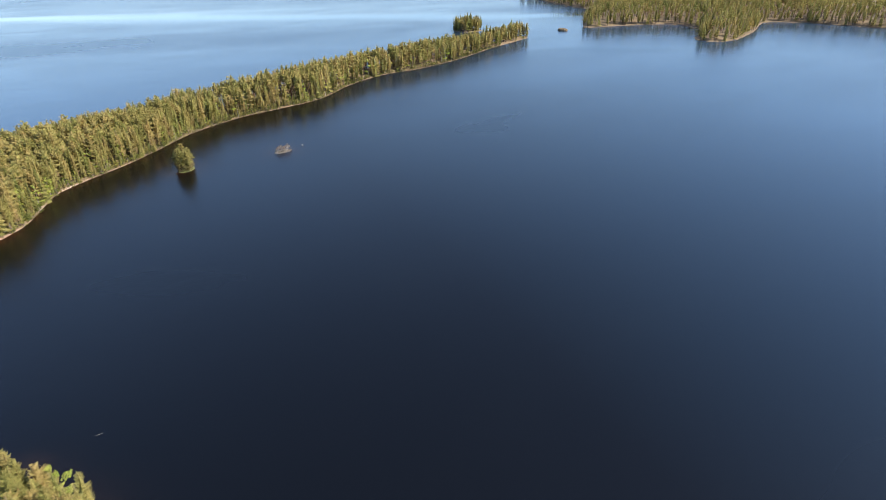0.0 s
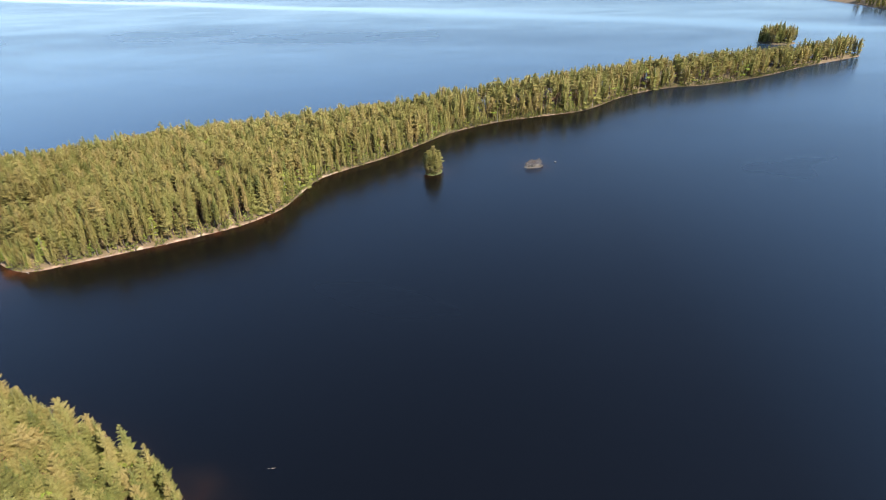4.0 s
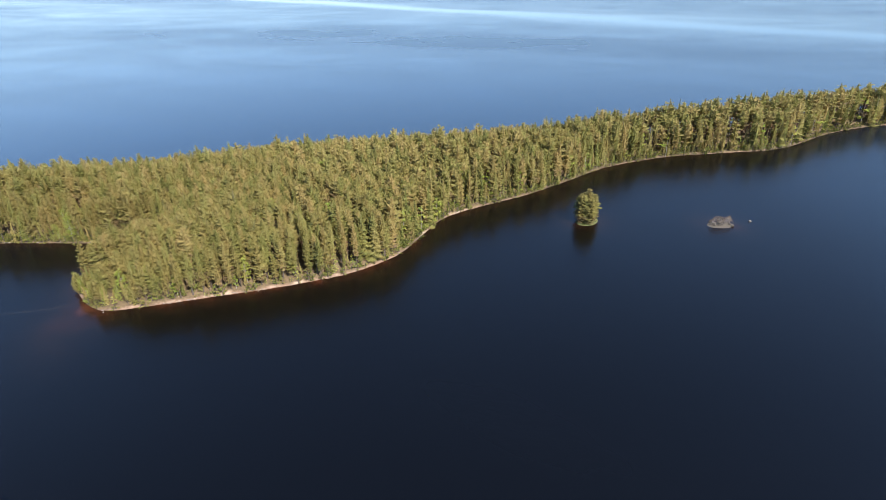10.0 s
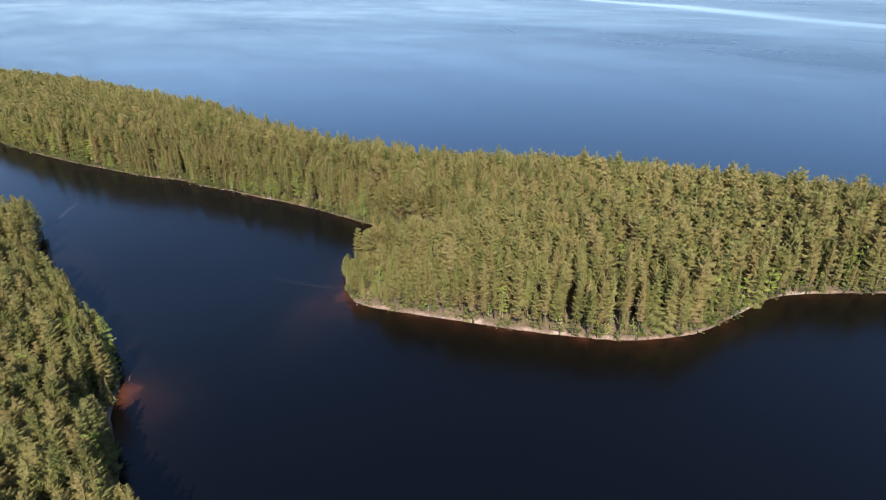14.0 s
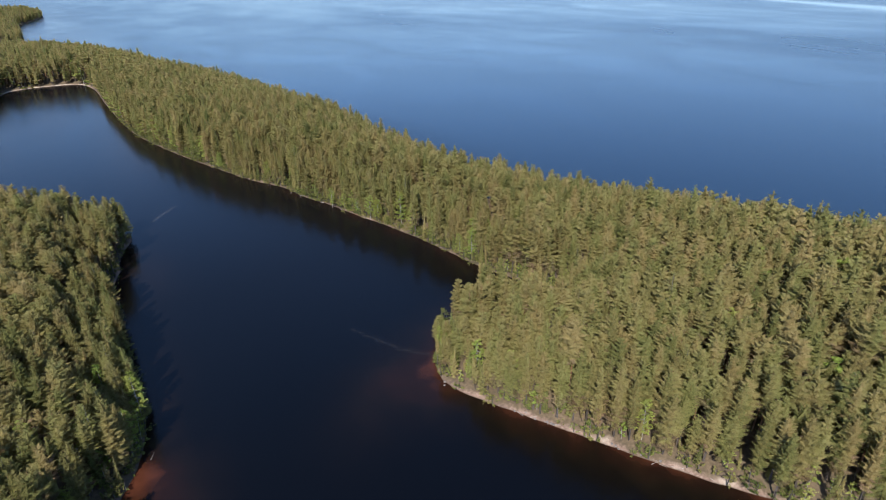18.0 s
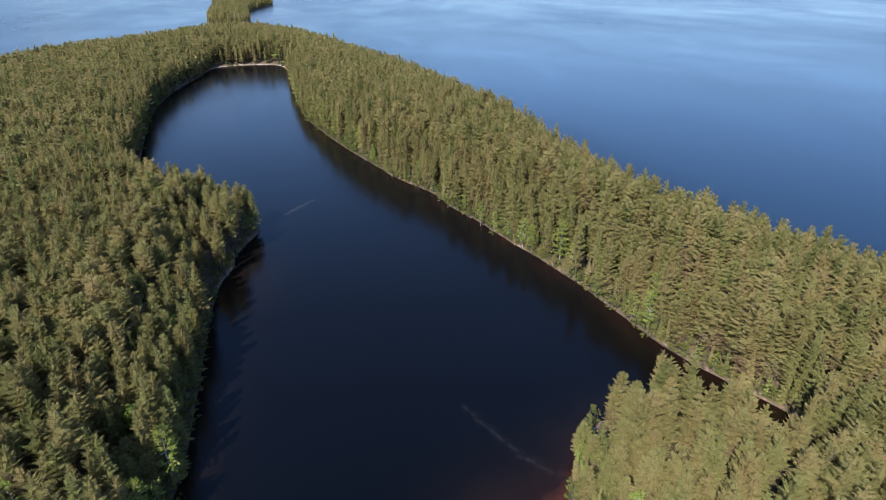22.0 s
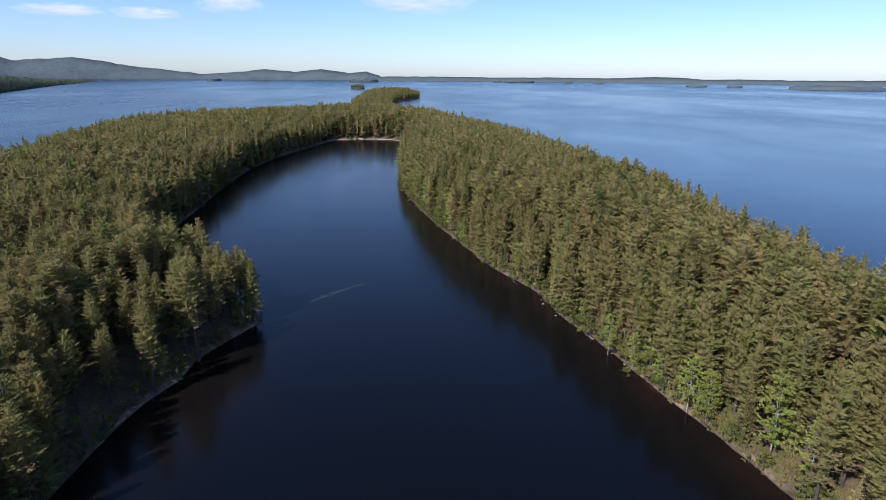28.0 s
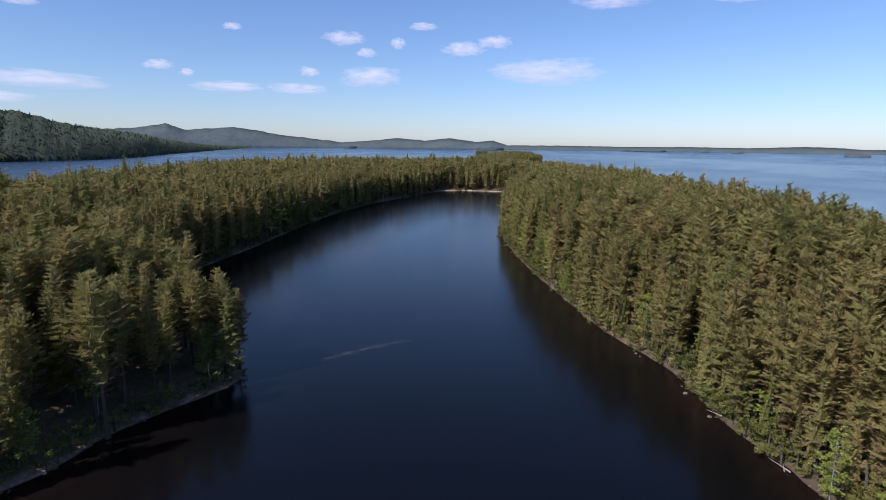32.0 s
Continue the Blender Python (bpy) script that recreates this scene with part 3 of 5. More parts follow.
            cf += [(o + j, o + p2, o + k + p2), (o + j, o + k + p2, o + k + j)]
    cf += [((m - 1) * k + j, (m - 1) * k + (j + 1) % k, m * k) for j in range(k)]
    f = np.vstack([f, np.array(cf) + len(v)])
    v = np.vstack([v, core])
    tag = np.concatenate([tag, np.full(len(cf), 2)])
    # the leading shoot
    v2, f2 = blades(rng, np.array([[0, 0, H - 0.3]]), np.array([[0, 0, 1.0]]), np.full(1, 0.6), np.full(1, 0.32), 4, 0.45)
    f, v = np.vstack([f, f2 + len(v)]), np.vstack([v, v2])
    return v, f, np.concatenate([tag, np.zeros(len(f2), int)]), np.concatenate([rim, np.full(len(v) - len(rim), 0.4)])


def crown(kind, seed, tufts, count, size, low=None):
    """The crown of a pine, spruce, birch or shrub of true size, with its foot at the origin: tufts over a spindle of twigs."""
    rng = np.random.default_rng(seed)
    if kind == "pine":
        H, base, R = rng.uniform(15.2, 18.0), rng.uniform(0.03, 0.14), rng.uniform(1.7, 2.3)
        shape = lambda q: np.clip(1 - q ** 2.2, 0, 1) ** 0.64 * (0.7 + 0.3 * np.minimum(1, q * 2.4))
    elif kind == "spruce":
        H, base, R = rng.uniform(16.0, 20.0), rng.uniform(0.03, 0.1), rng.uniform(2.3, 2.9)
        shape = lambda q: (1 - q) ** 0.72
    elif kind == "birch":
        H, base, R = rng.uniform(9.0, 13.5), rng.uniform(0.16, 0.28), rng.uniform(1.9, 2.8)
        shape = lambda q: np.sqrt(np.clip(1 - (1.9 * q - 0.8) ** 2 / 1.25, 0.02, 1))
        lift = 0.15
    else:
        H, base, R = rng.uniform(2.2, 4.6), 0.03, rng.uniform(1.5, 2.4)
        shape = lambda q: np.sqrt(np.clip(1 - q ** 2, 0.05, 1))
        lift = 0.4
    base = base if low is None else low
    if kind in ("pine", "spruce"):
        if low is None and kind == "pine":
            base += 0.1
        level = 3 if tufts >= 150 else (2 if tufts >= 36 else (1 if tufts >= 24 else 0))
        v, f, tag, rim = conifer(kind, rng, H, base, R, shape, level, low is None)
        return v, f, H, tag, rim
    u = (np.arange(tufts) + rng.uniform(0, 1, tufts)) / tufts
    # tufts sit on boughs, so that the crown is ragged in layers
    per = 3 if tufts < 100 else 8
    nb = max(1, tufts // per)
    tufts = nb * per
    bu = u[:: max(1, len(u) // nb)][:nb]
    bu = np.resize(bu, nb)
    if kind != "shrub":
        bu = 0.5 * bu + 0.5 * np.round(bu * 9) / 9
    baz = np.arange(nb) * 2.39996 + rng.uniform(-0.5, 0.5, nb)
    lobes, turn = rng.integers(2, 5), rng.uniform(0, 6)
    breach = R * shape(np.clip(bu, 0, 0.985)) * (1 + 0.2 * np.cos(baz * lobes + turn + 3 * bu)) * rng.uniform(0.72, 1.15, nb) + 0.1
    u, az, reach = np.repeat(bu, per), np.repeat(baz, per), np.repeat(breach, per)
    t = np.tile(np.linspace(1.0, 0.42 if per > 4 else 0.5, per), nb) * rng.uniform(0.9, 1.1, tufts)
    r = reach * t
    az = az + rng.normal(0, 0.34, tufts) * (1.3 - 0.5 * t)
    z = H * (base + (1 - base) * u) + lift * 0.45 * r + rng.normal(0, 0.14, tufts)
    p = np.column_stack([np.cos(az) * r, np.sin(az) * r, z])
    way = np.column_stack([np.cos(az), np.sin(az), np.full(tufts, lift) + u * 0.9])
    s = size * (1 - 0.4 * u)
    v, f = blades(rng, p, way, s, s * 0.62, count, 0.42)
    v2, f2 = blades(rng, np.array([[0, 0, H - 0.4]]), np.array([[0, 0, 1.0]]), np.array([size * 0.8]), np.array([size * 0.4]), 3, 0.25)
    v, f = np.vstack([v, v2]), np.vstack([f, f2 + len(v)])
    fine = tufts >= 150
    bare, bare_v = len(f), len(v)
    # leafy clumps at the ends of the boughs
    count_c = (36 if fine else 13) if kind == "birch" else (10 if fine else 6)
    ico = bmesh.new()
    bmesh.ops.create_icosphere(ico, subdivisions=1, radius=1.0)
    iv, jf = np.array([q.co for q in ico.verts]), np.array([[q.index for q in g.verts] for g in ico.faces])
    ico.free()
    for i in range(count_c):
        at = p[int((i + 0.5) / count_c * len(p))] * [0.75, 0.75, 1.0]
        rad = R * (rng.uniform(0.16, 0.28) if kind == "birch" and fine else rng.uniform(0.22, 0.34))
        f = np.vstack([f, jf + len(v)])
        v = np.vstack([v, at + iv * rad * [1, 1, 0.75] * rng.uniform(0.7, 1.25, (len(iv), 1))])
    tag = np.concatenate([np.zeros(bare, int), np.full(len(f) - bare, 2)])
    rim = np.concatenate([np.zeros(bare_v), rng.uniform(0.45, 0.9, len(v) - bare_v)])
    return v, f, H, tag, rim


def stem(H, r, sides=5, rings=4, bend=0.25, seed=0):
    rng = np.random.default_rng(seed)
    off = np.cumsum(rng.normal(0, bend, (rings, 2)), 0) * np.linspace(0, 1, rings)[:, None]
    t = np.linspace(0, 1, rings)
    a = np.arange(sides) * 2 * math.pi / sides
    v = []
    for i in range(rings):
        rr = r * (1 - 0.86 * t[i]) * (1.35 if i == 0 else 1)
        v.append(np.column_stack([off[i, 0] + np.cos(a) * rr, off[i, 1] + np.sin(a) * rr, np.full(sides, t[i] * H - (0.5 if i == 0 else 0))]))
    v = np.vstack(v)
    f = []
    for i in range(rings - 1):
        for j in range(sides):
            k = (j + 1) % sides
            b = i * sides
            f += [(b + j, b + k, b + sides + k), (b + j, b + sides + k, b + sides + j)]
    return v, np.array(f)


def limbs(H, base, reach, count, seed, up=0.3, thick=0.06):
    """Bare limbs that carry the tufts."""
    rng = np.random.default_rng(seed + 77)
    vs, fs, n = [], [], 0
    for i in range(count):
        u = (i + rng.uniform(0, 1)) / count
        z = H * (base + (0.93 - base) * u)
        az = rng.uniform(0, 2 * math.pi)
        L = reach * (1 - u) ** 0.7 * rng.uniform(0.7, 1.1) + 0.2
        d = np.array([math.cos(az), math.sin(az), up])
        s = np.array([-math.sin(az), math.cos(az), 0]) * thick
        a = np.array([0, 0, z])
        vs += [a - s, a + s, a + np.array([0, 0, thick * 1.6]), a + d * L]
        fs += [(n, n + 1, n + 3), (n + 1, n + 2, n + 3), (n + 2, n, n + 3)]
        n += 4
    return np.array(vs), np.array(fs)


KINDS = {"pine": (PINE, PINE_BARK, PINE_SPRAY, DRY_SPRAY), "spruce": (SPRUCE, GREY_BARK, SPRUCE_SPRAY, DRY_SPRAY), "birch": (BIRCH, BIRCH_BARK, BIRCH_SPRAY, DRY_SPRAY), "shrub": (WILLOW, GREY_BARK, WILLOW_SPRAY, DRY_SPRAY)}


def low_tree(kind, seed, tufts, count, size, sides, low=None):
    v, f, H, tag, rim = crown(kind, seed, tufts, count, size, low)
    sv, sf = stem(H * 0.97, 0.08 if kind == "birch" else 0.17, sides, 2, 0.1, seed)
    which = np.concatenate([tag, np.ones(len(sf), int)])
    return np.vstack([v, sv]), np.vstack([f, sf + len(v)]), which, np.concatenate([rim, np.zeros(len(sv))])


def height_at(x, y):
    """The pines on the lagoon's ridges are taller than those on the peninsula and the headland."""
    return np.where((x < -42) & (y < 150), 1.02, np.interp(y, [-120, 10, 80, 560, 700], [1.06, 1.03, 1.15, 1.12, 1.0]))


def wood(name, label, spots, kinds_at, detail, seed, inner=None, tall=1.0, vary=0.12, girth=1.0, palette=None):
    """Many trees joined into one wood, with several shapes of each kind in it. Inner trees keep green boughs near the top only."""
    rng = np.random.default_rng(seed)
    tufts, count, size, sides, shapes = detail
    inner = np.zeros(len(spots), bool) if inner is None else inner
    vs, fs, ms, own, rims, n = [], [], [], [], [], 0
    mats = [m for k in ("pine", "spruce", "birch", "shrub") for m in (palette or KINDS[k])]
    order = ["pine", "spruce", "birch", "shrub"]
    for ki, kind, deep in ((i, k, d) for i, k in enumerate(order) for d in (False, True)):
        some = spots[(kinds_at == ki) & (inner == deep)]
        if not len(some):
            continue
        low = (0.5 if kind != "birch" else 0.4) if deep and kind != "shrub" else None
        which = rng.integers(0, shapes, len(some))
        for s in range(shapes):
            v, f, m, rim = low_tree(kind, 100 * ki + s + seed, tufts if kind != "shrub" else max(6, tufts // 3), count, size if kind != "shrub" else size * 0.8, sides, low)
            sub = some[which == s]
            if not len(sub):
                continue
            a = rng.uniform(0, 2 * math.pi, len(sub))
            sc, wide = tall * np.clip(rng.normal(1.0, vary, len(sub)), 0.4, 1.8) * height_at(sub[:, 0], sub[:, 1]), girth * rng.normal(1.0, 0.12, len(sub))
            tilt = rng.normal(0, 0.025, (len(sub), 2))
            x = (np.cos(a)[:, None] * v[None, :, 0] - np.sin(a)[:, None] * v[None, :, 1]) * (sc * wide)[:, None] + tilt[:, :1] * v[None, :, 2]
            y = (np.sin(a)[:, None] * v[None, :, 0] + np.cos(a)[:, None] * v[None, :, 1]) * (sc * wide)[:, None] + tilt[:, 1:] * v[None, :, 2]
            z = v[None, :, 2] * sc[:, None]
            P = np.stack([x + sub[:, :1], y + sub[:, 1:2], z + sub[:, 2:3]], -1).reshape(-1, 3)
            F = (f[None] + (np.arange(len(sub)) * len(v))[:, None, None]).reshape(-1, 3) + n
            vs.append(P)
            fs.append(F)
            ms.append(np.tile(m, len(sub)) + 4 * ki)
            own.append(np.repeat(rng.normal(0, 0.36, len(sub)), len(v)))
            rims.append(np.tile(rim, len(sub)))
            n += len(P)
    me = mesh_of(name, np.vstack(vs), np.vstack(fs), mats, np.concatenate(ms))
    me.attributes.new("own", "FLOAT", "POINT").data.foreach_set("value", np.concatenate(own).astype(np.float32))
    me.attributes.new("rim", "FLOAT", "POINT").data.foreach_set("value", np.concatenate(rims).astype(np.float32))
    return tagged(part(name, me), label, "forest", kind="stuff")


def spread(poly, gap, seed, margin=2.0):
    """Tree feet on a loosened grid inside an outline, with their heights and shore distances."""
    rng = np.random.default_rng(seed)
    lo, hi = poly.min(0), poly.max(0)
    gx, gy = np.meshgrid(np.arange(lo[0], hi[0], gap), np.arange(lo[1], hi[1], gap))
    gx[1::2] += gap / 2
    p = np.column_stack([gx.ravel(), gy.ravel()]) + rng.uniform(-0.42, 0.42, (gx.size, 2)) * gap
    sd = shore_distance(p, poly)
    ok = sd > margin
    p, sd = p[ok], sd[ok]
    return np.column_stack([p, rise(sd) - 0.1]), sd


def away(p, line):
    """Distance of points from a line of the plan."""
    best = np.full(len(p), 1e18)
    line = np.array(line, float)
    for a, b in zip(line[:-1], line[1:]):
        d = b - a
        t = np.clip(((p[:, :2] - a) @ d) / (d @ d), 0, 1)
        best = np.minimum(best, ((p[:, :2] - a - t[:, None] * d) ** 2).sum(1))
    return np.sqrt(best)


spots, sd = spread(MAIN_LAND, 3.4, 11, 0.3)
rng = np.random.default_rng(21)
kind = np.zeros(len(spots), int)
west = spots[:, 0] < np.interp(spots[:, 1], [-200, 0, 250, 560, 860], [-20, -30, -60, -70, -60])
u = rng.uniform(0, 1, len(spots))
kind[west & (u < 0.13)] = 1
kind[~west & (u < 0.05)] = 1
kind[u > 0.955] = 2
kind[(sd < 4.5) & (u > 0.86)] = 2
kind[(sd < 2.2) & (u > 0.62) & (u < 0.9)] = 3
kind[(kind == 1) & (spots[:, 0] > 10) & (spots[:, 0] < 62) & (spots[:, 1] > -25) & (spots[:, 1] < 16)] = 0
# grassy gaps by the water and the camping spot on the point
GAPS = [(55.2, 77, 3.6), (53.2, 82.5, 2.6), (50, 89.5, 2.6), (57, 70, 2.6), (46.6, 97, 2.0), (29, 1, 2.8), (79, -9, 6.0), (60, -9, 2.5), (48, -2, 2.5), (18, -2, 3.5), (21, -9, 2.2), (27, 6.6, 2.2), (30.4, 4.0, 2.0), (-71, -20, 4.5), (-68, -13, 2.5)]
BANK = [(14, -16), (22, -34), (30, -48), (39, -65), (48, -80), (60, -96), (77, -108)]
open_air = (away(spots, BANK) > 0.8) | (np.random.default_rng(8).uniform(0, 1, len(spots)) < 0.2)
for gx, gy, gr in GAPS:
    open_air &= (spots[:, 0] - gx) ** 2 + (spots[:, 1] - gy) ** 2 > gr ** 2
open_air &= (away(spots, [(-47, 138), (-56, 110), (-59, 92)]) > np.random.default_rng(14).uniform(0, 19, len(spots)))
spots, kind, sd = spots[open_air], kind[open_air], sd[open_air]
# the broad pines of the point stand further apart
point = (spots[:, 0] < 62) & (spots[:, 0] > 8) & (spots[:, 1] > -25) & (spots[:, 1] < 16) & (np.random.default_rng(17).uniform(0, 1, len(spots)) < 0.33)
spots, kind, sd = spots[~point], kind[~point], sd[~point]
# the trees along the lagoon stand as trees of their own, the rest as woods
LAGOON = [(24, -30), (26, 14), (58, 45), (46, 95), (33, 140), (10, 200)]
HEAD = [(-46, 135), (-54, 100), (-54, 60), (-53, 20)]
edge = np.minimum(away(spots, LAGOON), away(spots, HEAD) * 0.9) + 0.5 * np.clip(spots[:, 1] - 170, 0, 999)
single = np.zeros(len(spots), bool)
for ki, count in ((0, 300), (1, 150), (2, 60), (3, 130)):
    ids = np.where(kind == ki)[0]
    single[ids[np.argsort(edge[ids])[:count]]] = True
single_spots, single_kind = spots[single], kind[single]
spots, kind, inner = spots[~single], kind[~single], (sd > 7.5)[~single]
AXIS = [(-150, -150), (-70, -110), (10, 20), (0, 160)]
far = away(spots, AXIS)
near_shape, mid_shape, far_shape = (48, 3, 0.95, 3, 9), (27, 2, 1.35, 3, 7), (6, 1, 2.4, 3, 5)
bank = np.minimum(away(spots, [(62, 30), (52, 90), (34, 145), (12, 200)]), away(spots, [(-60, 60), (-58, 125)])) < 26
wood("pine_forest", "pines close along both banks of the lagoon", spots[bank], kind[bank], (160, 3, 0.8, 3, 7), 4, inner[bank], 1.08, 0.08, 1.1)
near = (far < 125) & ~bank
wood("pine_forest", "dense sunlit pine forest round the lagoon", spots[near], kind[near], near_shape, 1, inner[near], 1.07, 0.08, 1.1)
wood("pine_forest", "dense pine forest along the esker ridge", spots[(far >= 125) & (far < 320)], kind[(far >= 125) & (far < 320)], mid_shape, 2, inner[(far >= 125) & (far < 320)], 1.02, 0.09, 1.18)
thin = (far >= 320) & (np.random.default_rng(33).uniform(0, 1, len(far)) < 0.58)
wood("pine_forest", "distant pine forest at the ends of the esker", spots[thin], kind[thin], far_shape, 3, inner[thin], 0.97, 0.1, 1.55)
# bushes fringe the water all along the shore
fringe, fd = spread(MAIN_LAND, 1.55, 31, -0.3)
seen_shore = (fd < 2.6) & (fringe[:, 1] < 420) & (fringe[:, 0] > -135) & (fringe[:, 0] < np.interp(fringe[:, 1], [-660, -300, -110, 0, 80, 420], [460, 300, 170, 95, 75, 30])) & (np.random.default_rng(4).uniform(0, 1, len(fd)) < np.where((fringe[:, 0] < -40) & (fringe[:, 1] > 75), 0.18, 0.62) + 0.6 * np.array([0.5 + noise.noise(Vector((q[0] * 0.12, q[1] * 0.12, 7))) for q in fringe[:, :2]]))
for gx, gy, gr in GAPS + [(-40, 558, 12), (-70, 570, 22), (-98, 563, 12)]:
    seen_shore &= (fringe[:, 0] - gx) ** 2 + (fringe[:, 1] - gy) ** 2 > gr ** 2
seen_shore &= (away(fringe, BANK) > 1.3) | (np.random.default_rng(9).uniform(0, 1, len(fd)) < 0.35)
fringe = fringe[seen_shore]
wood("shore_bushes", "low green bushes fringing the lake shore", fringe, np.full(len(fringe), 3), (42, 3, 0.95, 3, 6), 12, None, 0.68, 0.35)
# young trees crowd the edge of the wood
young, yd = spread(MAIN_LAND, 2.3, 41, 0.5)
pick = (yd < 6.5) & (young[:, 1] < 330) & (young[:, 1] > -300) & (young[:, 0] > -130) & (young[:, 0] < np.interp(young[:, 1], [-300, -110, 0, 80, 330], [300, 190, 95, 80, 30])) & ((young[:, 0] > -40) | (young[:, 1] < 70))
for gx, gy, gr in GAPS:
    pick &= (young[:, 0] - gx) ** 2 + (young[:, 1] - gy) ** 2 > gr ** 2
pick &= (away(young, BANK) > 1.6) | (np.random.default_rng(10).uniform(0, 1, len(yd)) < 0.2)
young = young[pick]
pick = np.random.default_rng(42).uniform(0, 1, len(young))
wood("young_trees", "young spruces, pines and birches along the wood's edge", young, np.where(pick < 0.45, 1, np.where(pick < 0.7, 0, 2)), (27, 2, 1.3, 3, 5), 43, None, 0.4, 0.3)
for poly, gap, label, seed in ((NORTH_ISLAND, 6.0, "pine wood on the island up the lake", 5), (SOUTH_MAINLAND, 8.6, "mixed woods on the mainland across the lake", 6), (FAR_ISLET, 4.5, "clump of pines on the islet off the peninsula", 7)):
    s2, d2 = spread(poly, gap, seed, 0.5)
    if poly is SOUTH_MAINLAND:
        d2 = d2[(s2[:, 1] > -1260) & (s2[:, 0] > 240) & (s2[:, 0] < 1000)]
        s2 = s2[(s2[:, 1] > -1260) & (s2[:, 0] > 240) & (s2[:, 0] < 1000)]
    k2 = np.where(np.random.default_rng(seed).uniform(0, 1, len(s2)) < 0.3, 1, 0)
    wood("pine_forest", label, s2, k2, (6, 1, 3.0, 3, 4), seed, d2 > 14, 0.95, 0.14, 1.75)


# distant land
def far_range(name, label, mat, headings, heights, near, deep, foot):
    """A range of far hills: a ridge line over an arc of headings, with a foot in front and a back slope."""
    az = np.arange(headings[0], headings[-1] + 0.01, 0.25)
    h = np.interp(az, headings, heights)
    near = np.interp(az, headings, near) if isinstance(near, list) else np.full(len(az), float(near))
    n = len(az)
    h = h + np.array([noise.noise(Vector((a * 1.3, 3.1, 0))) * 0.06 + noise.noise(Vector((a * 6, 9, 0))) * 0.03 for a in az]) * np.clip(h, 10, 120)
    rows = []
    for k, (d, part_h) in enumerate(((0.0, 0.0), (0.03, 0.1), (0.45, 0.55), (1.0, 1.0), (1.1, 0.0))):
        w = np.array([noise.noise(Vector((a * 1.7, k * 5.0, 2))) for a in az])
        rr = near + deep * (d + w * (0.04 if k in (1, 2) else 0.0))
        z = foot + (h - foot) * part_h if part_h else np.full(n, foot - 12.0)
        rows.append(np.column_stack([np.sin(np.radians(az)) * rr, np.cos(np.radians(az)) * rr, z]))
    v = np.vstack(rows)
    i = (np.arange(4)[:, None] * n + np.arange(n - 1)[None, :]).ravel()
    me = mesh_of(name, v, np.column_stack([i, i + 1, i + n + 1, i + n]), [mat], smooth=True)
    return tagged(part(name, me), label, "hills", kind="structure")


def top(deg, dist, eye=50.0):
    return eye + dist * math.tan(radians(deg))



far_range("backdrop", "low wooded far shore across the open lake", HAZE_LOW, [-8, 0, 5, 10, 15, 19, 21, 23, 26, 30, 36, 50, 80, 130, 160], [top(-0.05, 4700), top(-0.02, 4700), top(-0.07, 4700), top(-0.02, 4700), top(-0.06, 4700), top(0.09, 4700), top(0.06, 4700), top(-0.1, 4700), top(-0.05, 4700), top(-0.1, 4700), top(-0.05, 4700), 50, 55, 60, 60], 4450, 250, 22)
far_range("backdrop", "wooded hills beyond the lake, tinted blue with haze", HAZE_BLUE, [-120, -60, -48, -42.7, -39.1, -36.7, -35.4, -31.3, -29.1, -27.3, -23.9, -21.5, -18.4, -16.3, -13.7, -11.6, -8.9, -7.3, -6], [top(1.5, 4700), top(1.2, 4700), top(0.9, 4700), top(0.82, 4700), top(1.07, 4700), top(1.49, 4700), top(0.98, 4700), top(1.26, 4700), top(1.02, 4700), top(0.67, 4700), top(0.32, 4700), top(0.05, 4700), top(0.29, 4700), top(0.52, 4700), top(0.3, 4700), top(0.58, 4700), top(0.24, 4700), top(0.37, 4700), top(0.0, 4700)], 4500, 200, 22)
far_range("backdrop", "wooded land closing the lake to the south", HAZE_GREEN, [160, 200, 235, 250], [80, 90, 110, 150], 4200, 400, 22)

LEFT_H = [-110, -60, -48.7, -45.9, -44.4, -42.3, -40.4, -38.6, -37.9, -35, -32.4, -30, -28, -27]
LEFT_NEAR = [1250, 1350, 1400, 1420, 1440, 1490, 1590, 1740, 1840, 2500, 3300, 3900, 4100, 4150]
LEFT_UP = [2.6, 2.5, 2.4, 2.05, 1.55, 1.15, 0.88, 0.68, 0.55, -0.05, -0.29, -0.35, -0.39, -0.4]
LEFT_TOP = [top(e, d + 500) - 8 for e, d in zip(LEFT_UP, LEFT_NEAR)]
far_range("backdrop", "green wooded mainland shore with a hill", HAZE_GREEN, LEFT_H, LEFT_TOP, LEFT_NEAR, 500, 2)
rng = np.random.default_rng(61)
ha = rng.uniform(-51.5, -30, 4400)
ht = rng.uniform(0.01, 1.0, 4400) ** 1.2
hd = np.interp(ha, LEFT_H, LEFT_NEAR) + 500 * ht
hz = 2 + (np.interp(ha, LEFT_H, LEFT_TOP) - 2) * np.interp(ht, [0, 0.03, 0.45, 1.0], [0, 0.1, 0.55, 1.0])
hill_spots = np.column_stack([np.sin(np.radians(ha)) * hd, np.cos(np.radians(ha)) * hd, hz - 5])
wood("pine_forest", "dark mixed forest on the mainland hillside, tinted with haze", hill_spots, np.ones(len(ha), int), (6, 1, 3.0, 3, 4), 9, None, 0.5, 0.18, 2.6, (HAZE_HILL, GREY_BARK, HAZE_HILL, HAZE_HILL))

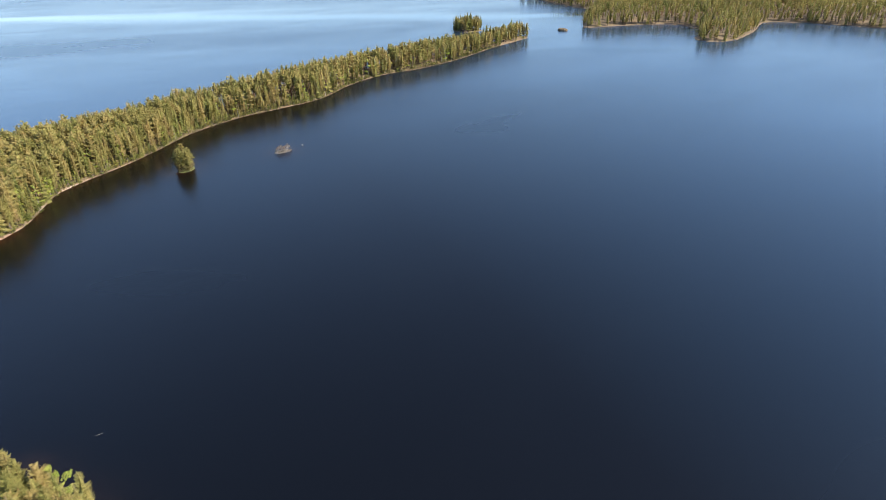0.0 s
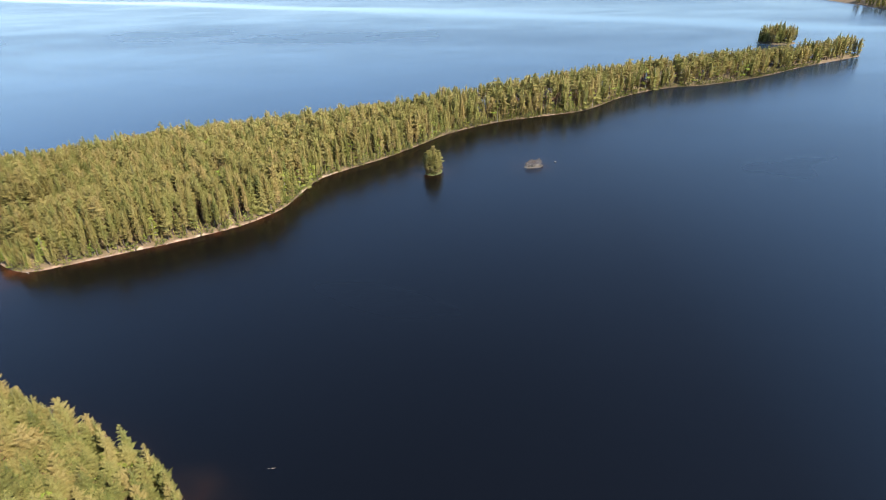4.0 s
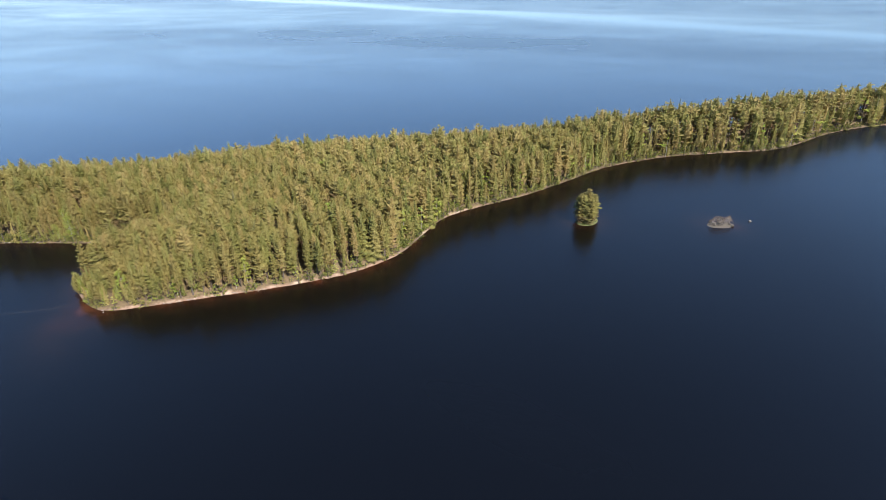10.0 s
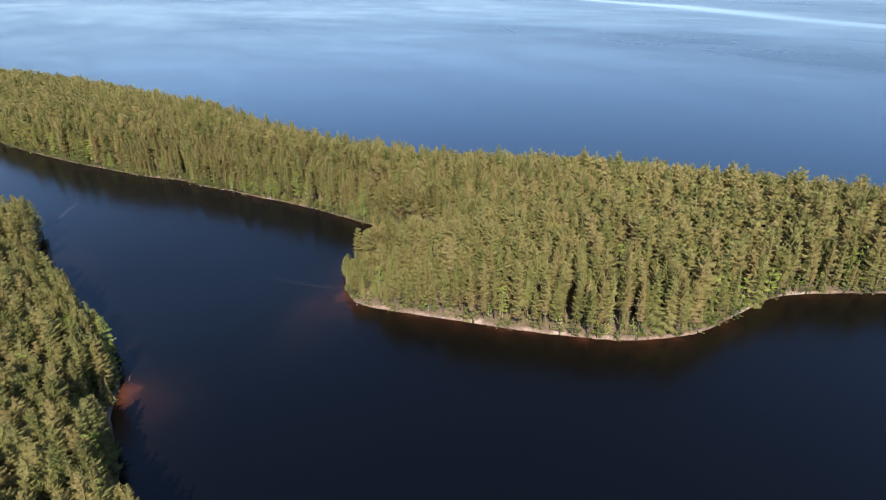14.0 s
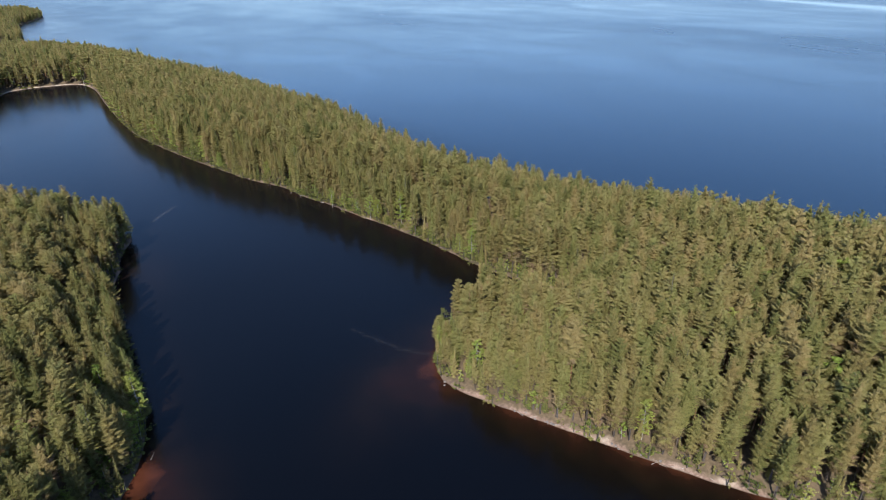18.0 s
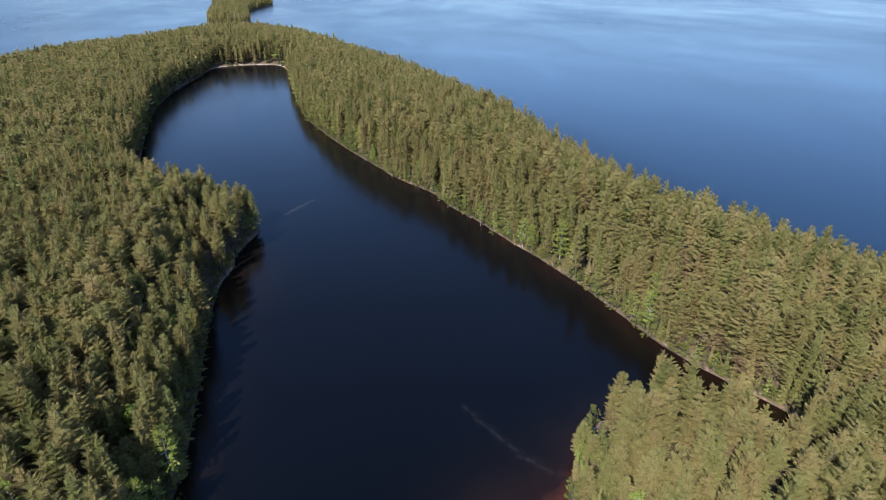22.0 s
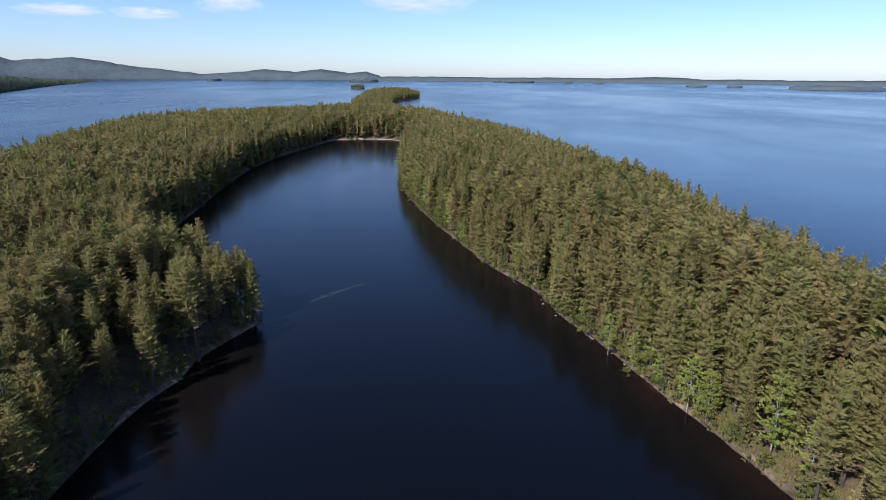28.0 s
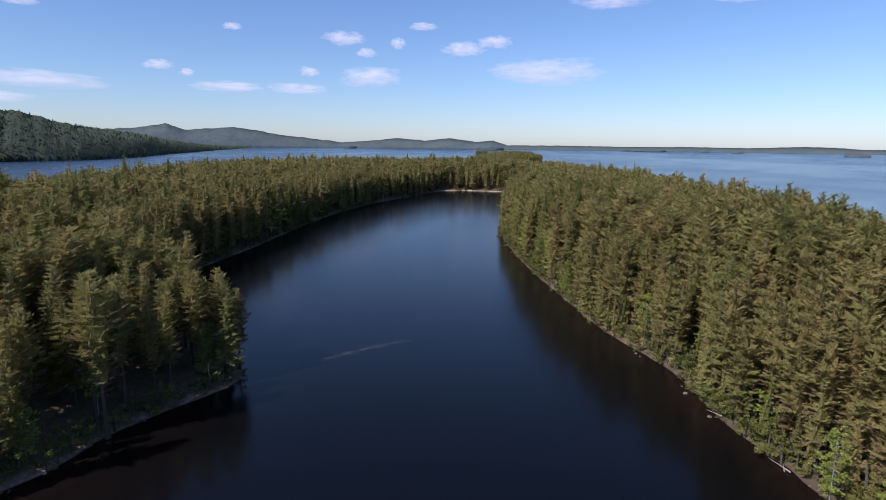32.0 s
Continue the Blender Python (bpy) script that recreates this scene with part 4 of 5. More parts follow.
# single trees
def tree_parts(name, kind, seed, tufts, count, size, arms, reach, thick=0.2, low=None):
    """The meshes of one tree: the trunk, and the crown with its limbs."""
    v, f, H, tag, rim = crown(kind, seed, tufts, count, size, low)
    sv, sf = stem(H * 0.97, thick, 7, 6, 0.1, seed)
    lv, lf = limbs(H, 0.22, reach, arms, seed, -0.05 if kind == "spruce" else 0.3)
    leaf, wood_mat, spray, dry = KINDS[kind]
    which = np.concatenate([tag, np.ones(len(lf), int)])
    top_mesh = mesh_of("crown", np.vstack([v, lv]), np.vstack([f, lf + len(v)]), [leaf, wood_mat, spray, dry], which)
    top_mesh.attributes.new("rim", "FLOAT", "POINT").data.foreach_set("value", np.concatenate([rim, np.zeros(len(lv))]).astype(np.float32))
    return mesh_of("trunk", sv, sf, [wood_mat], smooth=True), top_mesh


SORTS = [
    ("pine_tree", "pine", 280, 6, 0.72, 30, 2.4, "tall pine with olive green needle tufts and reddish bark", "pine tree", "pines along the lagoon shore", 6),
    ("spruce_tree", "spruce", 280, 6, 0.7, 30, 2.2, "narrow dark green spruce with drooping boughs", "spruce tree", "spruces on the wooded headland", 5),
    ("birch_tree", "birch", 240, 6, 0.55, 18, 2.0, "young birch with bright green leaves and white bark", "birch tree", "birches at the water's edge", 4),
    ("shrub", "shrub", 60, 6, 0.6, 9, 1.3, "low leafy green shrub on the sandy shore", "shrub", "shrubs along the shore", 4),
]
rng = np.random.default_rng(77)
for ki, (name, sort, tufts, count, size, arms, reach, label, category, group, shapes) in enumerate(SORTS):
    own = [tree_parts(name, sort, 500 + 20 * ki + i, tufts, count, size, arms, reach, 0.2 if ki < 2 else (0.085 if ki == 2 else 0.04)) for i in range(shapes)]
    bare_stem = [tree_parts(name, sort, 560 + 20 * ki + i, tufts, count, size, arms, reach, 0.2, 0.34 if ki == 0 else 0.2) for i in range(3)] if ki < 2 else own
    some = [(x, y, z, None) for x, y, z in single_spots[single_kind == ki]]
    if ki == 2:
        some += [(45.6, 95.6, 0.6, 1.0), (53.4, 81.5, 0.8, 1.25), (78.5, 90, 6.0, 1.1), (37, 118.3, 0.7, 0.8), (45.4, 106.7, 0.8, 0.6), (40.5, 112, 0.7, 0.65), (43.5, 104, 0.5, 0.7), (88, 104, 1.0, 1.2), (18, -9, 0.3, 0.6), (18.5, -14, 0.4, 0.6), (20, -18, 0.5, 0.5), (21.8, 0.2, 0.4, 0.5), (20.4, -2.8, 0.5, 0.56), (23.6, 2.6, 0.5, 0.46), (19, -5.6, 0.5, 0.52), (-77.5, -33, 3.0, 1.15), (-79.5, -35.5, 3.2, 1.0), (-81, -31, 3.6, 1.15), (74, -14, 2.0, 1.1), (80, -23, 2.0, 1.1), (45, -31, 3.0, 1.1), (49, 108, 1.0, 0.95), (31.5, 158, 1.0, 0.7), (41, 143, 1.0, 0.7), (48, 93, 0.6, 0.85), (55, 74, 0.8, 0.9), (138, -126, 0.8, 1.1), (122, -116, 0.6, 0.8), (-57, 106, 0.4, 0.7), (-78, -18, 2.0, 1.0), (-73.5, -15, 1.5, 0.85), (-79, 9, 5.0, 1.0), (-80, -22, 2.5, 0.9)]
    if ki == 1:
        some += [(-47.6, 135.5, 0.9, 1.0), (-50.5, 133, 1.0, 0.64), (-49.6, 137.5, 0.9, 0.56), (-56, 131, 2.0, 0.95), (-57.8, 105, 0.8, 0.78), (-68.5, 84.5, 2.5, 0.8), (-61, 118, 2.4, 0.9), (-63, 99, 2.0, 0.7)]
    if ki == 0:
        some += [(-52.9, 114.5, 0.6, 1.24), (-56.4, 116.5, 1.4, 1.15), (-55, 120.5, 1.2, 1.1), (-52.5, 124, 0.8, 1.02), (-53.5, 128.5, 1.2, 1.0), (-68.6, 95.7, 2.8, 0.86), (-60.5, 110, 1.6, 0.95), (-64, 90, 2.2, 0.9), (-61, 95, 1.4, 0.8), (-59, 124, 2.2, 1.05)]
    for x, y, z, sc in some:
        i = int(rng.integers(0, shapes))
        foot = new(name)
        # on the headland's bank the stems are bare low down
        for pn, me in zip(("trunk", "crown"), bare_stem[i % 3] if ki < 2 and x < -44 and y > 82 else own[i]):
            part(pn, me, foot)
        sc = sc or float(np.clip(rng.normal(1.0, 0.09), 0.78, 1.22))
        girth = 1.0
        if ki < 2 and x > 0:
            sc *= float(height_at(x, y)) ** 0.7
        if ki < 2 and x < -44 and y > 78:
            sc, girth = sc * (1.08 if y < 122 else 0.96), 1.12
        if ki == 0 and x < 62 and -16 < y < 16:
            # the pines on the point are broad, the outermost low
            sc, girth = (sc * 0.6, 1.6) if x < 28 or y > 6 else (sc * float(rng.uniform(0.82, 1.05)), float(rng.uniform(1.25, 1.6)))
        foot.matrix_world = Matrix.Translation((x, y, z)) @ Matrix.Diagonal((girth, girth, 1, 1)) @ Euler((rng.normal(0, 0.02), rng.normal(0, 0.02), rng.uniform(0, 6.28))).to_matrix().to_4x4() @ Matrix.Scale(sc, 4)
        tagged(foot, label, category, group)


def bare_tree(x, y, z, H, seed, label):
    foot = new("dead_tree")
    sv, sf = stem(H, 0.16, 6, 6, 0.15, seed)
    part("trunk", mesh_of("trunk", sv, sf, [DRIFT], smooth=True), foot)
    lv, lf = limbs(H, 0.15, 2.6, 60, seed, -0.12, 0.045)
    rg = np.random.default_rng(seed)
    ends = lv[3::4]
    v, f = blades(rg, ends * [0.75, 0.75, 1.0], np.tile([[0, 0, -0.2]], (len(ends), 1)) + rg.normal(0, 0.6, (len(ends), 3)), np.full(len(ends), 0.9), np.full(len(ends), 0.06), 4, 0.5)
    part("crown", mesh_of("crown", np.vstack([lv, v]), np.vstack([lf, f + len(lv)]), [DRIFT, DRY], np.concatenate([np.zeros(len(lf), int), np.ones(len(f), int)])), foot, "bare grey boughs and twigs")
    foot.matrix_world = pose(x, y, z, 0, 0, seed * 40)
    return tagged(foot, label, "dead tree", "dead standing trees")


bare_tree(58.2, 85.9, 1.6, 12.0, 3, "bare grey dead spruce among the shore pines")
bare_tree(95, -96, 2.5, 13, 4, "bare grey dead pine inside the forest")
bare_tree(66, 62, 1.2, 12, 5, "bare grey dead pine among green pines")
bare_tree(-65, 103, 3.0, 10, 6, "leaning grey dead spruce on the headland")

# the two islets off the peninsula
pines = [tree_parts("pine_tree", "pine", 900 + i, 160, 6, 1.1, 20, 2.0, 0.2, 0.05) for i in range(3)]
for i, (x, y, sc) in enumerate(((124.3, -185.5, 0.96), (127.5, -188, 1.0), (130, -190.5, 0.86), (123.4, -189.3, 0.88), (130.2, -185.8, 0.8), (127, -184.6, 0.92))):
    foot = new("pine_tree")
    for pn, me in zip(("trunk", "crown"), pines[i % 3]):
        part(pn, me, foot)
    foot.matrix_world = pose(x, y, 0.4, 0, 0, 70 * i) @ Matrix.Diagonal((sc * 1.7, sc * 1.7, sc * 0.9, 1))
    tagged(foot, "dense pine crowded with others on a tiny islet", "pine tree", "pines on the tiny islet")
bush = [tree_parts("shrub", "shrub", 930 + i, 50, 5, 0.6, 9, 1.2, 0.04) for i in range(2)]
for i, (x, y, sc) in enumerate(((122, -187, 0.6), (126, -191.5, 0.6), (131, -188, 0.5), (130, -192, 0.5), (123.5, -184.5, 0.5))):
    foot = new("shrub")
    for pn, me in zip(("trunk", "crown"), bush[i % 2]):
        part(pn, me, foot)
    foot.matrix_world = pose(x, y, 0.15, 0, 0, 50 * i) @ Matrix.Scale(sc, 4)
    tagged(foot, "low green shrub on the edge of a tiny islet", "shrub", "shrubs on the tiny islet")


def boulder_mesh(seed, mat=STONE):
    rg = np.random.default_rng(seed)
    bm = bmesh.new()
    bmesh.ops.create_icosphere(bm, subdivisions=2, radius=0.5)
    for v in bm.verts:
        n = noise.noise(v.co * 2.2 + Vector((seed * 3.1, 0, 0)))
        v.co *= 1 + 0.45 * n
        v.co.z *= 0.62
    me = bpy.data.meshes.new("boulder")
    bm.to_mesh(me)
    bm.free()
    me.materials.append(mat)
    return me


stones = [boulder_mesh(i) for i in range(6)]
brown_stones = [boulder_mesh(10 + i, BROWN_ROCK) for i in range(4)]


def along(line, t):
    line = np.array(line, float)
    d = np.r_[0, np.cumsum(np.linalg.norm(np.diff(line, axis=0), axis=1))]
    return np.array([np.interp(t * d[-1], d, line[:, 0]), np.interp(t * d[-1], d, line[:, 1])])


POINT_SHORE = [(14, -16), (22, -34), (30, -48), (39, -65), (48, -80), (60, -96), (77, -108)]
RIDGE_SHORE = [(73, 4), (62, 28), (56, 60), (50, 82), (43, 104), (31, 141), (16, 181), (-5, 245)]
HEAD_SHORE = [(-47.5, 133), (-50.5, 124.5), (-54, 115), (-54, 106), (-57, 97), (-58, 84)]
rng = np.random.default_rng(5)
for line, count, label, group in ((POINT_SHORE, 120, "pale grey stone at the water's edge of the point", "stones along the point"), (RIDGE_SHORE, 36, "grey shore stone at the foot of the pines", "stones along the ridge shore"), (HEAD_SHORE, 24, "dark wet stone at the headland's edge", "stones along the headland")):
    for i in range(count):
        x, y = along(line, rng.uniform(0, 1)) + rng.normal(0, 0.6, 2)
        sc = float(np.clip(rng.lognormal(-0.75, 0.4), 0.3, 1.3))
        ob = new("boulder", brown_stones[int(rng.integers(0, 4))] if line is HEAD_SHORE else stones[int(rng.integers(0, 6))])
        ob.matrix_world = Matrix.Translation((x, y, 0.08)) @ Euler((0, 0, rng.uniform(0, 6.28))).to_matrix().to_4x4() @ Matrix.Scale(sc, 4)
        tagged(ob, label, "boulder", group)
for i in range(16):
    ob = new("boulder", brown_stones[i % 4])
    a = i * 2.4
    ob.matrix_world = pose(134 + 3.2 * math.cos(a) * (i % 4 + 1) / 4, -248.3 + 5.2 * math.sin(a) * (i % 4 + 1) / 4, 0.5, 0, 0, i * 40) @ Matrix.Scale(0.7 + 0.2 * (i % 5), 4)
    tagged(ob, "rounded brown boulder on the bare rocky islet", "boulder", "boulders on the rocky islet")
ob = new("boulder", stones[2])
ob.matrix_world = pose(140.5, -262, 0.1) @ Matrix.Scale(1.3, 4)
tagged(ob, "pale stone standing alone out of the water", "boulder")
for i in range(9):
    bare = new("dead_shrub")
    H = 2.7 + 0.6 * (i % 4)
    sv, sf = stem(H, 0.07, 5, 4, 0.2, i)
    part("trunk", mesh_of("trunk", sv, sf, [DRIFT]), bare)
    lv, lf = limbs(H, 0.2, 1.6, 16, i + 40, 0.35, 0.035)
    rg = np.random.default_rng(i)
    ends = lv[3::4]
    v, f = blades(rg, ends, rg.normal(0, 1, (len(ends), 3)) + [0, 0, 0.6], np.full(len(ends), 0.8), np.full(len(ends), 0.22), 5, 0.6)
    part("crown", mesh_of("crown", np.vstack([lv, v]), np.vstack([lf, f + len(lv)]), [DRIFT, GREY_TWIG], np.concatenate([np.zeros(len(lf), int), np.ones(len(f), int)])), bare)
    bare.matrix_world = pose(132 + 1.1 * (i % 3) + 0.5 * (i // 3), -244 - 1.0 * i, 0.35, 0, 0, i * 70)
    tagged(bare, "leafless brownish grey shrub on the rocky islet", "dead shrub", "bare shrubs on the rocky islet")


# grass and reeds on the open banks
rng = np.random.default_rng(15)
tufts_at = []
for gx, gy, gr in ((55, 77, 4.5), (52.5, 83, 4.0), (57, 70, 4.0), (49.5, 90, 4.0), (55, 78, 5.5), (50, 90, 4.0), (30, 142, 3.0), (40, 110, 3.0), (72, 6, 4.0), (62, 30, 4.0), (46, 100, 3.0), (126, -187, 5.0), (-56, 112, 4.0), (33, 0, 4.0), (84, -110, 4.0), (112, -118, 6.0)):
    q = np.column_stack([rng.normal(gx, gr * 0.6, 160), rng.normal(gy, gr * 0.6, 160)])
    poly = TREE_ISLET if gy == -187 else MAIN_LAND
    d = shore_distance(q, poly)
    q, d = q[d > 0.4], d[d > 0.4]
    tufts_at.append(np.column_stack([q, rise(d) * (0.8 if poly is TREE_ISLET else 1.0) + 0.1]))
tufts_at = np.vstack(tufts_at)
v, f = blades(rng, tufts_at, np.tile([[0.0, 0.0, 1.0]], (len(tufts_at), 1)), np.full(len(tufts_at), 0.75), np.full(len(tufts_at), 0.22), 6, 0.5)
tagged(part("grass", mesh_of("grass", v, f, [MEADOW])), "yellowish green grass on the open banks", "grass", kind="stuff")


# driftwood
def log_mesh(L, r, seed):
    sv, sf = stem(L, r, 8, 5, 0.06, seed)
    return mesh_of("driftwood_log", sv, sf, [DRIFT], smooth=True)


logs = [log_mesh(L, r, i) for i, (L, r) in enumerate(((5.5, 0.16), (4.0, 0.13), (7.0, 0.2), (3.0, 0.11)))]
rng = np.random.default_rng(9)
for line, count, label, group in ((POINT_SHORE, 54, "bleached fallen trunk on the stony bank", "driftwood along the point"), (RIDGE_SHORE, 7, "bleached driftwood trunk lying by the water", "driftwood along the ridge"), (HEAD_SHORE, 6, "pale fallen trunk on the shaded bank", "driftwood on the headland")):
    for i in range(count):
        t = rng.uniform(0.02, 0.98)
        a, b = along(line, t), along(line, min(1, t + 0.01))
        d = math.degrees(math.atan2(b[1] - a[1], b[0] - a[0])) + rng.normal(0, 16 if line is not POINT_SHORE else 40)
        x, y = a + rng.normal(0, 0.5 if line is not POINT_SHORE else 0.9, 2)
        ob = new("driftwood_log", logs[int(rng.integers(0, 4))])
        ob.matrix_world = pose(x, y, 0.25, 0, 89, d) @ Matrix.Scale(float(rng.uniform(0.45, 0.8)) * (0.6 if line is POINT_SHORE else 1.0), 4)
        tagged(ob, label, "log", group)
ob = new("driftwood_log", logs[3])
ob.matrix_world = pose(-93, -150, 0.0, 0, 90, 100) @ Matrix.Scale(0.6, 4)
tagged(ob, "short pale log afloat on the dark water", "log")
ob = new("driftwood_log", logs[1])
ob.matrix_world = pose(-58, -2, 0.05, 0, 84, 60) @ Matrix.Scale(0.55, 4)
tagged(ob, "pale snag rising from the reddish shallows", "log")


# boats at the point
def hull_mesh(L, W, Hh, deep, mat):
    """An open boat's shell with a flared bow, a transom, and thickness."""
    n, m = 13, 9
    v = []
    for shell in (0.0, 0.05):
        for i in range(n):
            t = i / (n - 1)
            half = (W / 2 - shell) * (1 - max(0, (t - 0.45) / 0.55) ** 2.2) + 0.01
            top_z = Hh * (1 + 0.25 * t ** 3) - (0 if shell == 0 else 0.0)
            for j in range(m):
                s = j / (m - 1) * 2 - 1
                z = shell + (top_z - shell) * abs(s) ** 2.4
                v.append((t * L - (0 if shell == 0 else 0.05 * t), s * half, z - deep))
    f = []
    for k in (0, 1):
        o = k * n * m
        for i in range(n - 1):
            for j in range(m - 1):
                q = (o + i * m + j, o + i * m + j + 1, o + (i + 1) * m + j + 1, o + (i + 1) * m + j)
                f.append(q if k else q[::-1])
    for i in range(n - 1):
        for j in (0, m - 1):
            f.append((i * m + j, (i + 1) * m + j, n * m + (i + 1) * m + j, n * m + i * m + j))
    for j in range(m - 1):
        f.append((j, j + 1, n * m + j + 1, n * m + j))
    return mesh_of("hull", v, f, [mat], smooth=True)


def box_mesh(name, sx, sy, sz, mat, bevel=0.02):
    bm = bmesh.new()
    bmesh.ops.create_cube(bm, size=1)
    for q in bm.verts:
        q.co = Vector((q.co.x * sx, q.co.y * sy, q.co.z * sz))
    bmesh.ops.bevel(bm, geom=bm.edges[:], offset=bevel, segments=2, affect="EDGES")
    me = bpy.data.meshes.new(name)
    bm.to_mesh(me)
    bm.free()
    me.materials.append(mat)
    return me


def boat(x, y, turn, L, label):
    b = new("rowing_boat")
    part("hull", hull_mesh(L, 1.55, 0.62, 0.12, WHITE), b, "white painted hull")
    for t in (0.18, 0.45, 0.7):
        o = part("thwart", box_mesh("thwart", 0.26, 1.3 if t < 0.6 else 0.95, 0.04, DRIFT), b)
        o.location = (L * t, 0, 0.3)
    o = part("outboard_motor", box_mesh("outboard_motor", 0.28, 0.24, 0.55, DARK, 0.06), b, "dark outboard motor")
    o.location = (-0.12, 0, 0.45)
    b.matrix_world = pose(x, y, 0.05, 0, 0, turn)
    return tagged(b, label, "boat", "boats at the point")


boat(26.6, 7.6, -35, 4.0, "white open boat moored under the pines")
boat(30.4, 5.2, -40, 3.6, "white rowing boat drawn up on the point")


# foam lines on still water
def foam():
    k = Mat("water_foam")
    n = k.noise(0.7, 5.0)
    thick = k.add("ShaderNodeAttribute")
    thick.attribute_name = "thick"
    d = k.add("ShaderNodeBsdfDiffuse", Color=(0.36, 0.34, 0.32, 1))
    t = k.add("ShaderNodeBsdfTransparent")
    mx = k.add("ShaderNodeMixShader", Fac=k.calc("MULTIPLY", thick.outputs["Fac"], k.span(n, 0.35, 0.75, 0.0, 0.13)))
    k.t.links.new(t.outputs[0], mx.inputs[1])
    k.t.links.new(d.outputs[0], mx.inputs[2])
    k.t.links.new(mx.outputs[0], k.out.inputs[0])
    return k.m


FOAM = foam()
for line, width, strong in (([(-41, 149), (-37, 149.5), (-33, 154), (-29, 159), (-24, 164)], 1.4, 1.8), ([(-48.5, 143.5), (-47, 148), (-44.8, 152)], 1.2, 2.2), ([(3, 22), (5, 17), (7.5, 11.5), (11, 4), (15, -1.5), (18, -4)], 1.3, 0.45)):
    c = curve_line(line, 8, False)
    tn = np.gradient(c, axis=0)
    tn /= np.linalg.norm(tn, axis=1, keepdims=True)
    nrm = np.column_stack([-tn[:, 1], tn[:, 0]])
    cols, thick = [], []
    for off, dense in ((-1.0, 0.0), (-0.35, 0.45), (0.0, 1.0), (0.3, 0.35), (1.2, 0.0)):
        wob = 1 + 0.4 * np.sin(np.arange(len(c)) * 0.9 + off)
        cols.append(np.column_stack([c + nrm * (off * width * wob)[:, None], np.full(len(c), 0.03)]))
        thick.append(strong * dense * np.sin(np.linspace(0.15, math.pi - 0.15, len(c))) ** 0.6)
    n = len(c)
    i = (np.arange(4)[:, None] * n + np.arange(n - 1)[None, :]).ravel()
    me = mesh_of("foam", np.vstack(cols), np.column_stack([i, i + 1, i + 1 + n, i + n]), [FOAM])
    me.attributes.new("thick", "FLOAT", "POINT").data.foreach_set("value", np.concatenate(thick).astype(np.float32))
    tagged(part("foam", me), "thin pale foam line drifting on dark water", "foam", kind="stuff")


# small islands far up the lake
def far_island(x, y, length, depth, height, mat, label, foot=0.0):
    bm = bmesh.new()
    bmesh.ops.create_icosphere(bm, subdivisions=4, radius=1.0)
    for v in bm.verts:
        n = noise.noise(Vector((v.co.x * 3 + x, v.co.y * 3, v.co.z * 2)))
        m = noise.noise(Vector((v.co.x * 11 + x, v.co.y * 11, v.co.z * 6)))
        h = max(v.co.z, -0.1) ** 1 if v.co.z < 0 else v.co.z ** 0.45
        v.co = Vector((v.co.x * length / 2 * (1 + 0.12 * n), v.co.y * depth / 2 * (1 + 0.12 * n), h * height * (1 + 0.25 * n + 0.22 * m)))
    me = bpy.data.meshes.new("island")
    bm.to_mesh(me)
    bm.free()
    me.materials.append(mat)
    ob = new("backdrop", me)
    ob.matrix_world = pose(x, y, foot, 0, 0, -math.degrees(math.atan2(x, y)))
    return tagged(ob, label, "island", kind="structure")


def polar(deg, dist):
    return math.sin(radians(deg)) * dist, math.cos(radians(deg)) * dist


s2, d2 = spread(curve_line([(-398, 2590), (-350, 2590), (-345, 2635), (-375, 2650), (-402, 2630)], 4), 6.0, 8, 0.5)
wood("pine_forest", "clump of pines on a small far island", s2, np.zeros(len(s2), int), (6, 1, 3.0, 3, 4), 8)
far_island(-373, 2612, 58, 52, 5, HAZE_GREEN, "small round wooded island")
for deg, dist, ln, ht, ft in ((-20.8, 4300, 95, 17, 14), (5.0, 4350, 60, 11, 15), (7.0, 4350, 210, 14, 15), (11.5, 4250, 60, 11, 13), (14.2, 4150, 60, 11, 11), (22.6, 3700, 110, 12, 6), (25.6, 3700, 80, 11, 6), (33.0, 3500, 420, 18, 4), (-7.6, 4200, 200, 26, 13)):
    far_island(*polar(deg, dist), ln, ln * 0.5, ht, HAZE_LOW if deg > 0 else HAZE_BLUE, "low wooded island far out on the lake", ft)
far_island(497, -728, 15, 9, 3, SOIL, "tiny low islet near the mainland")


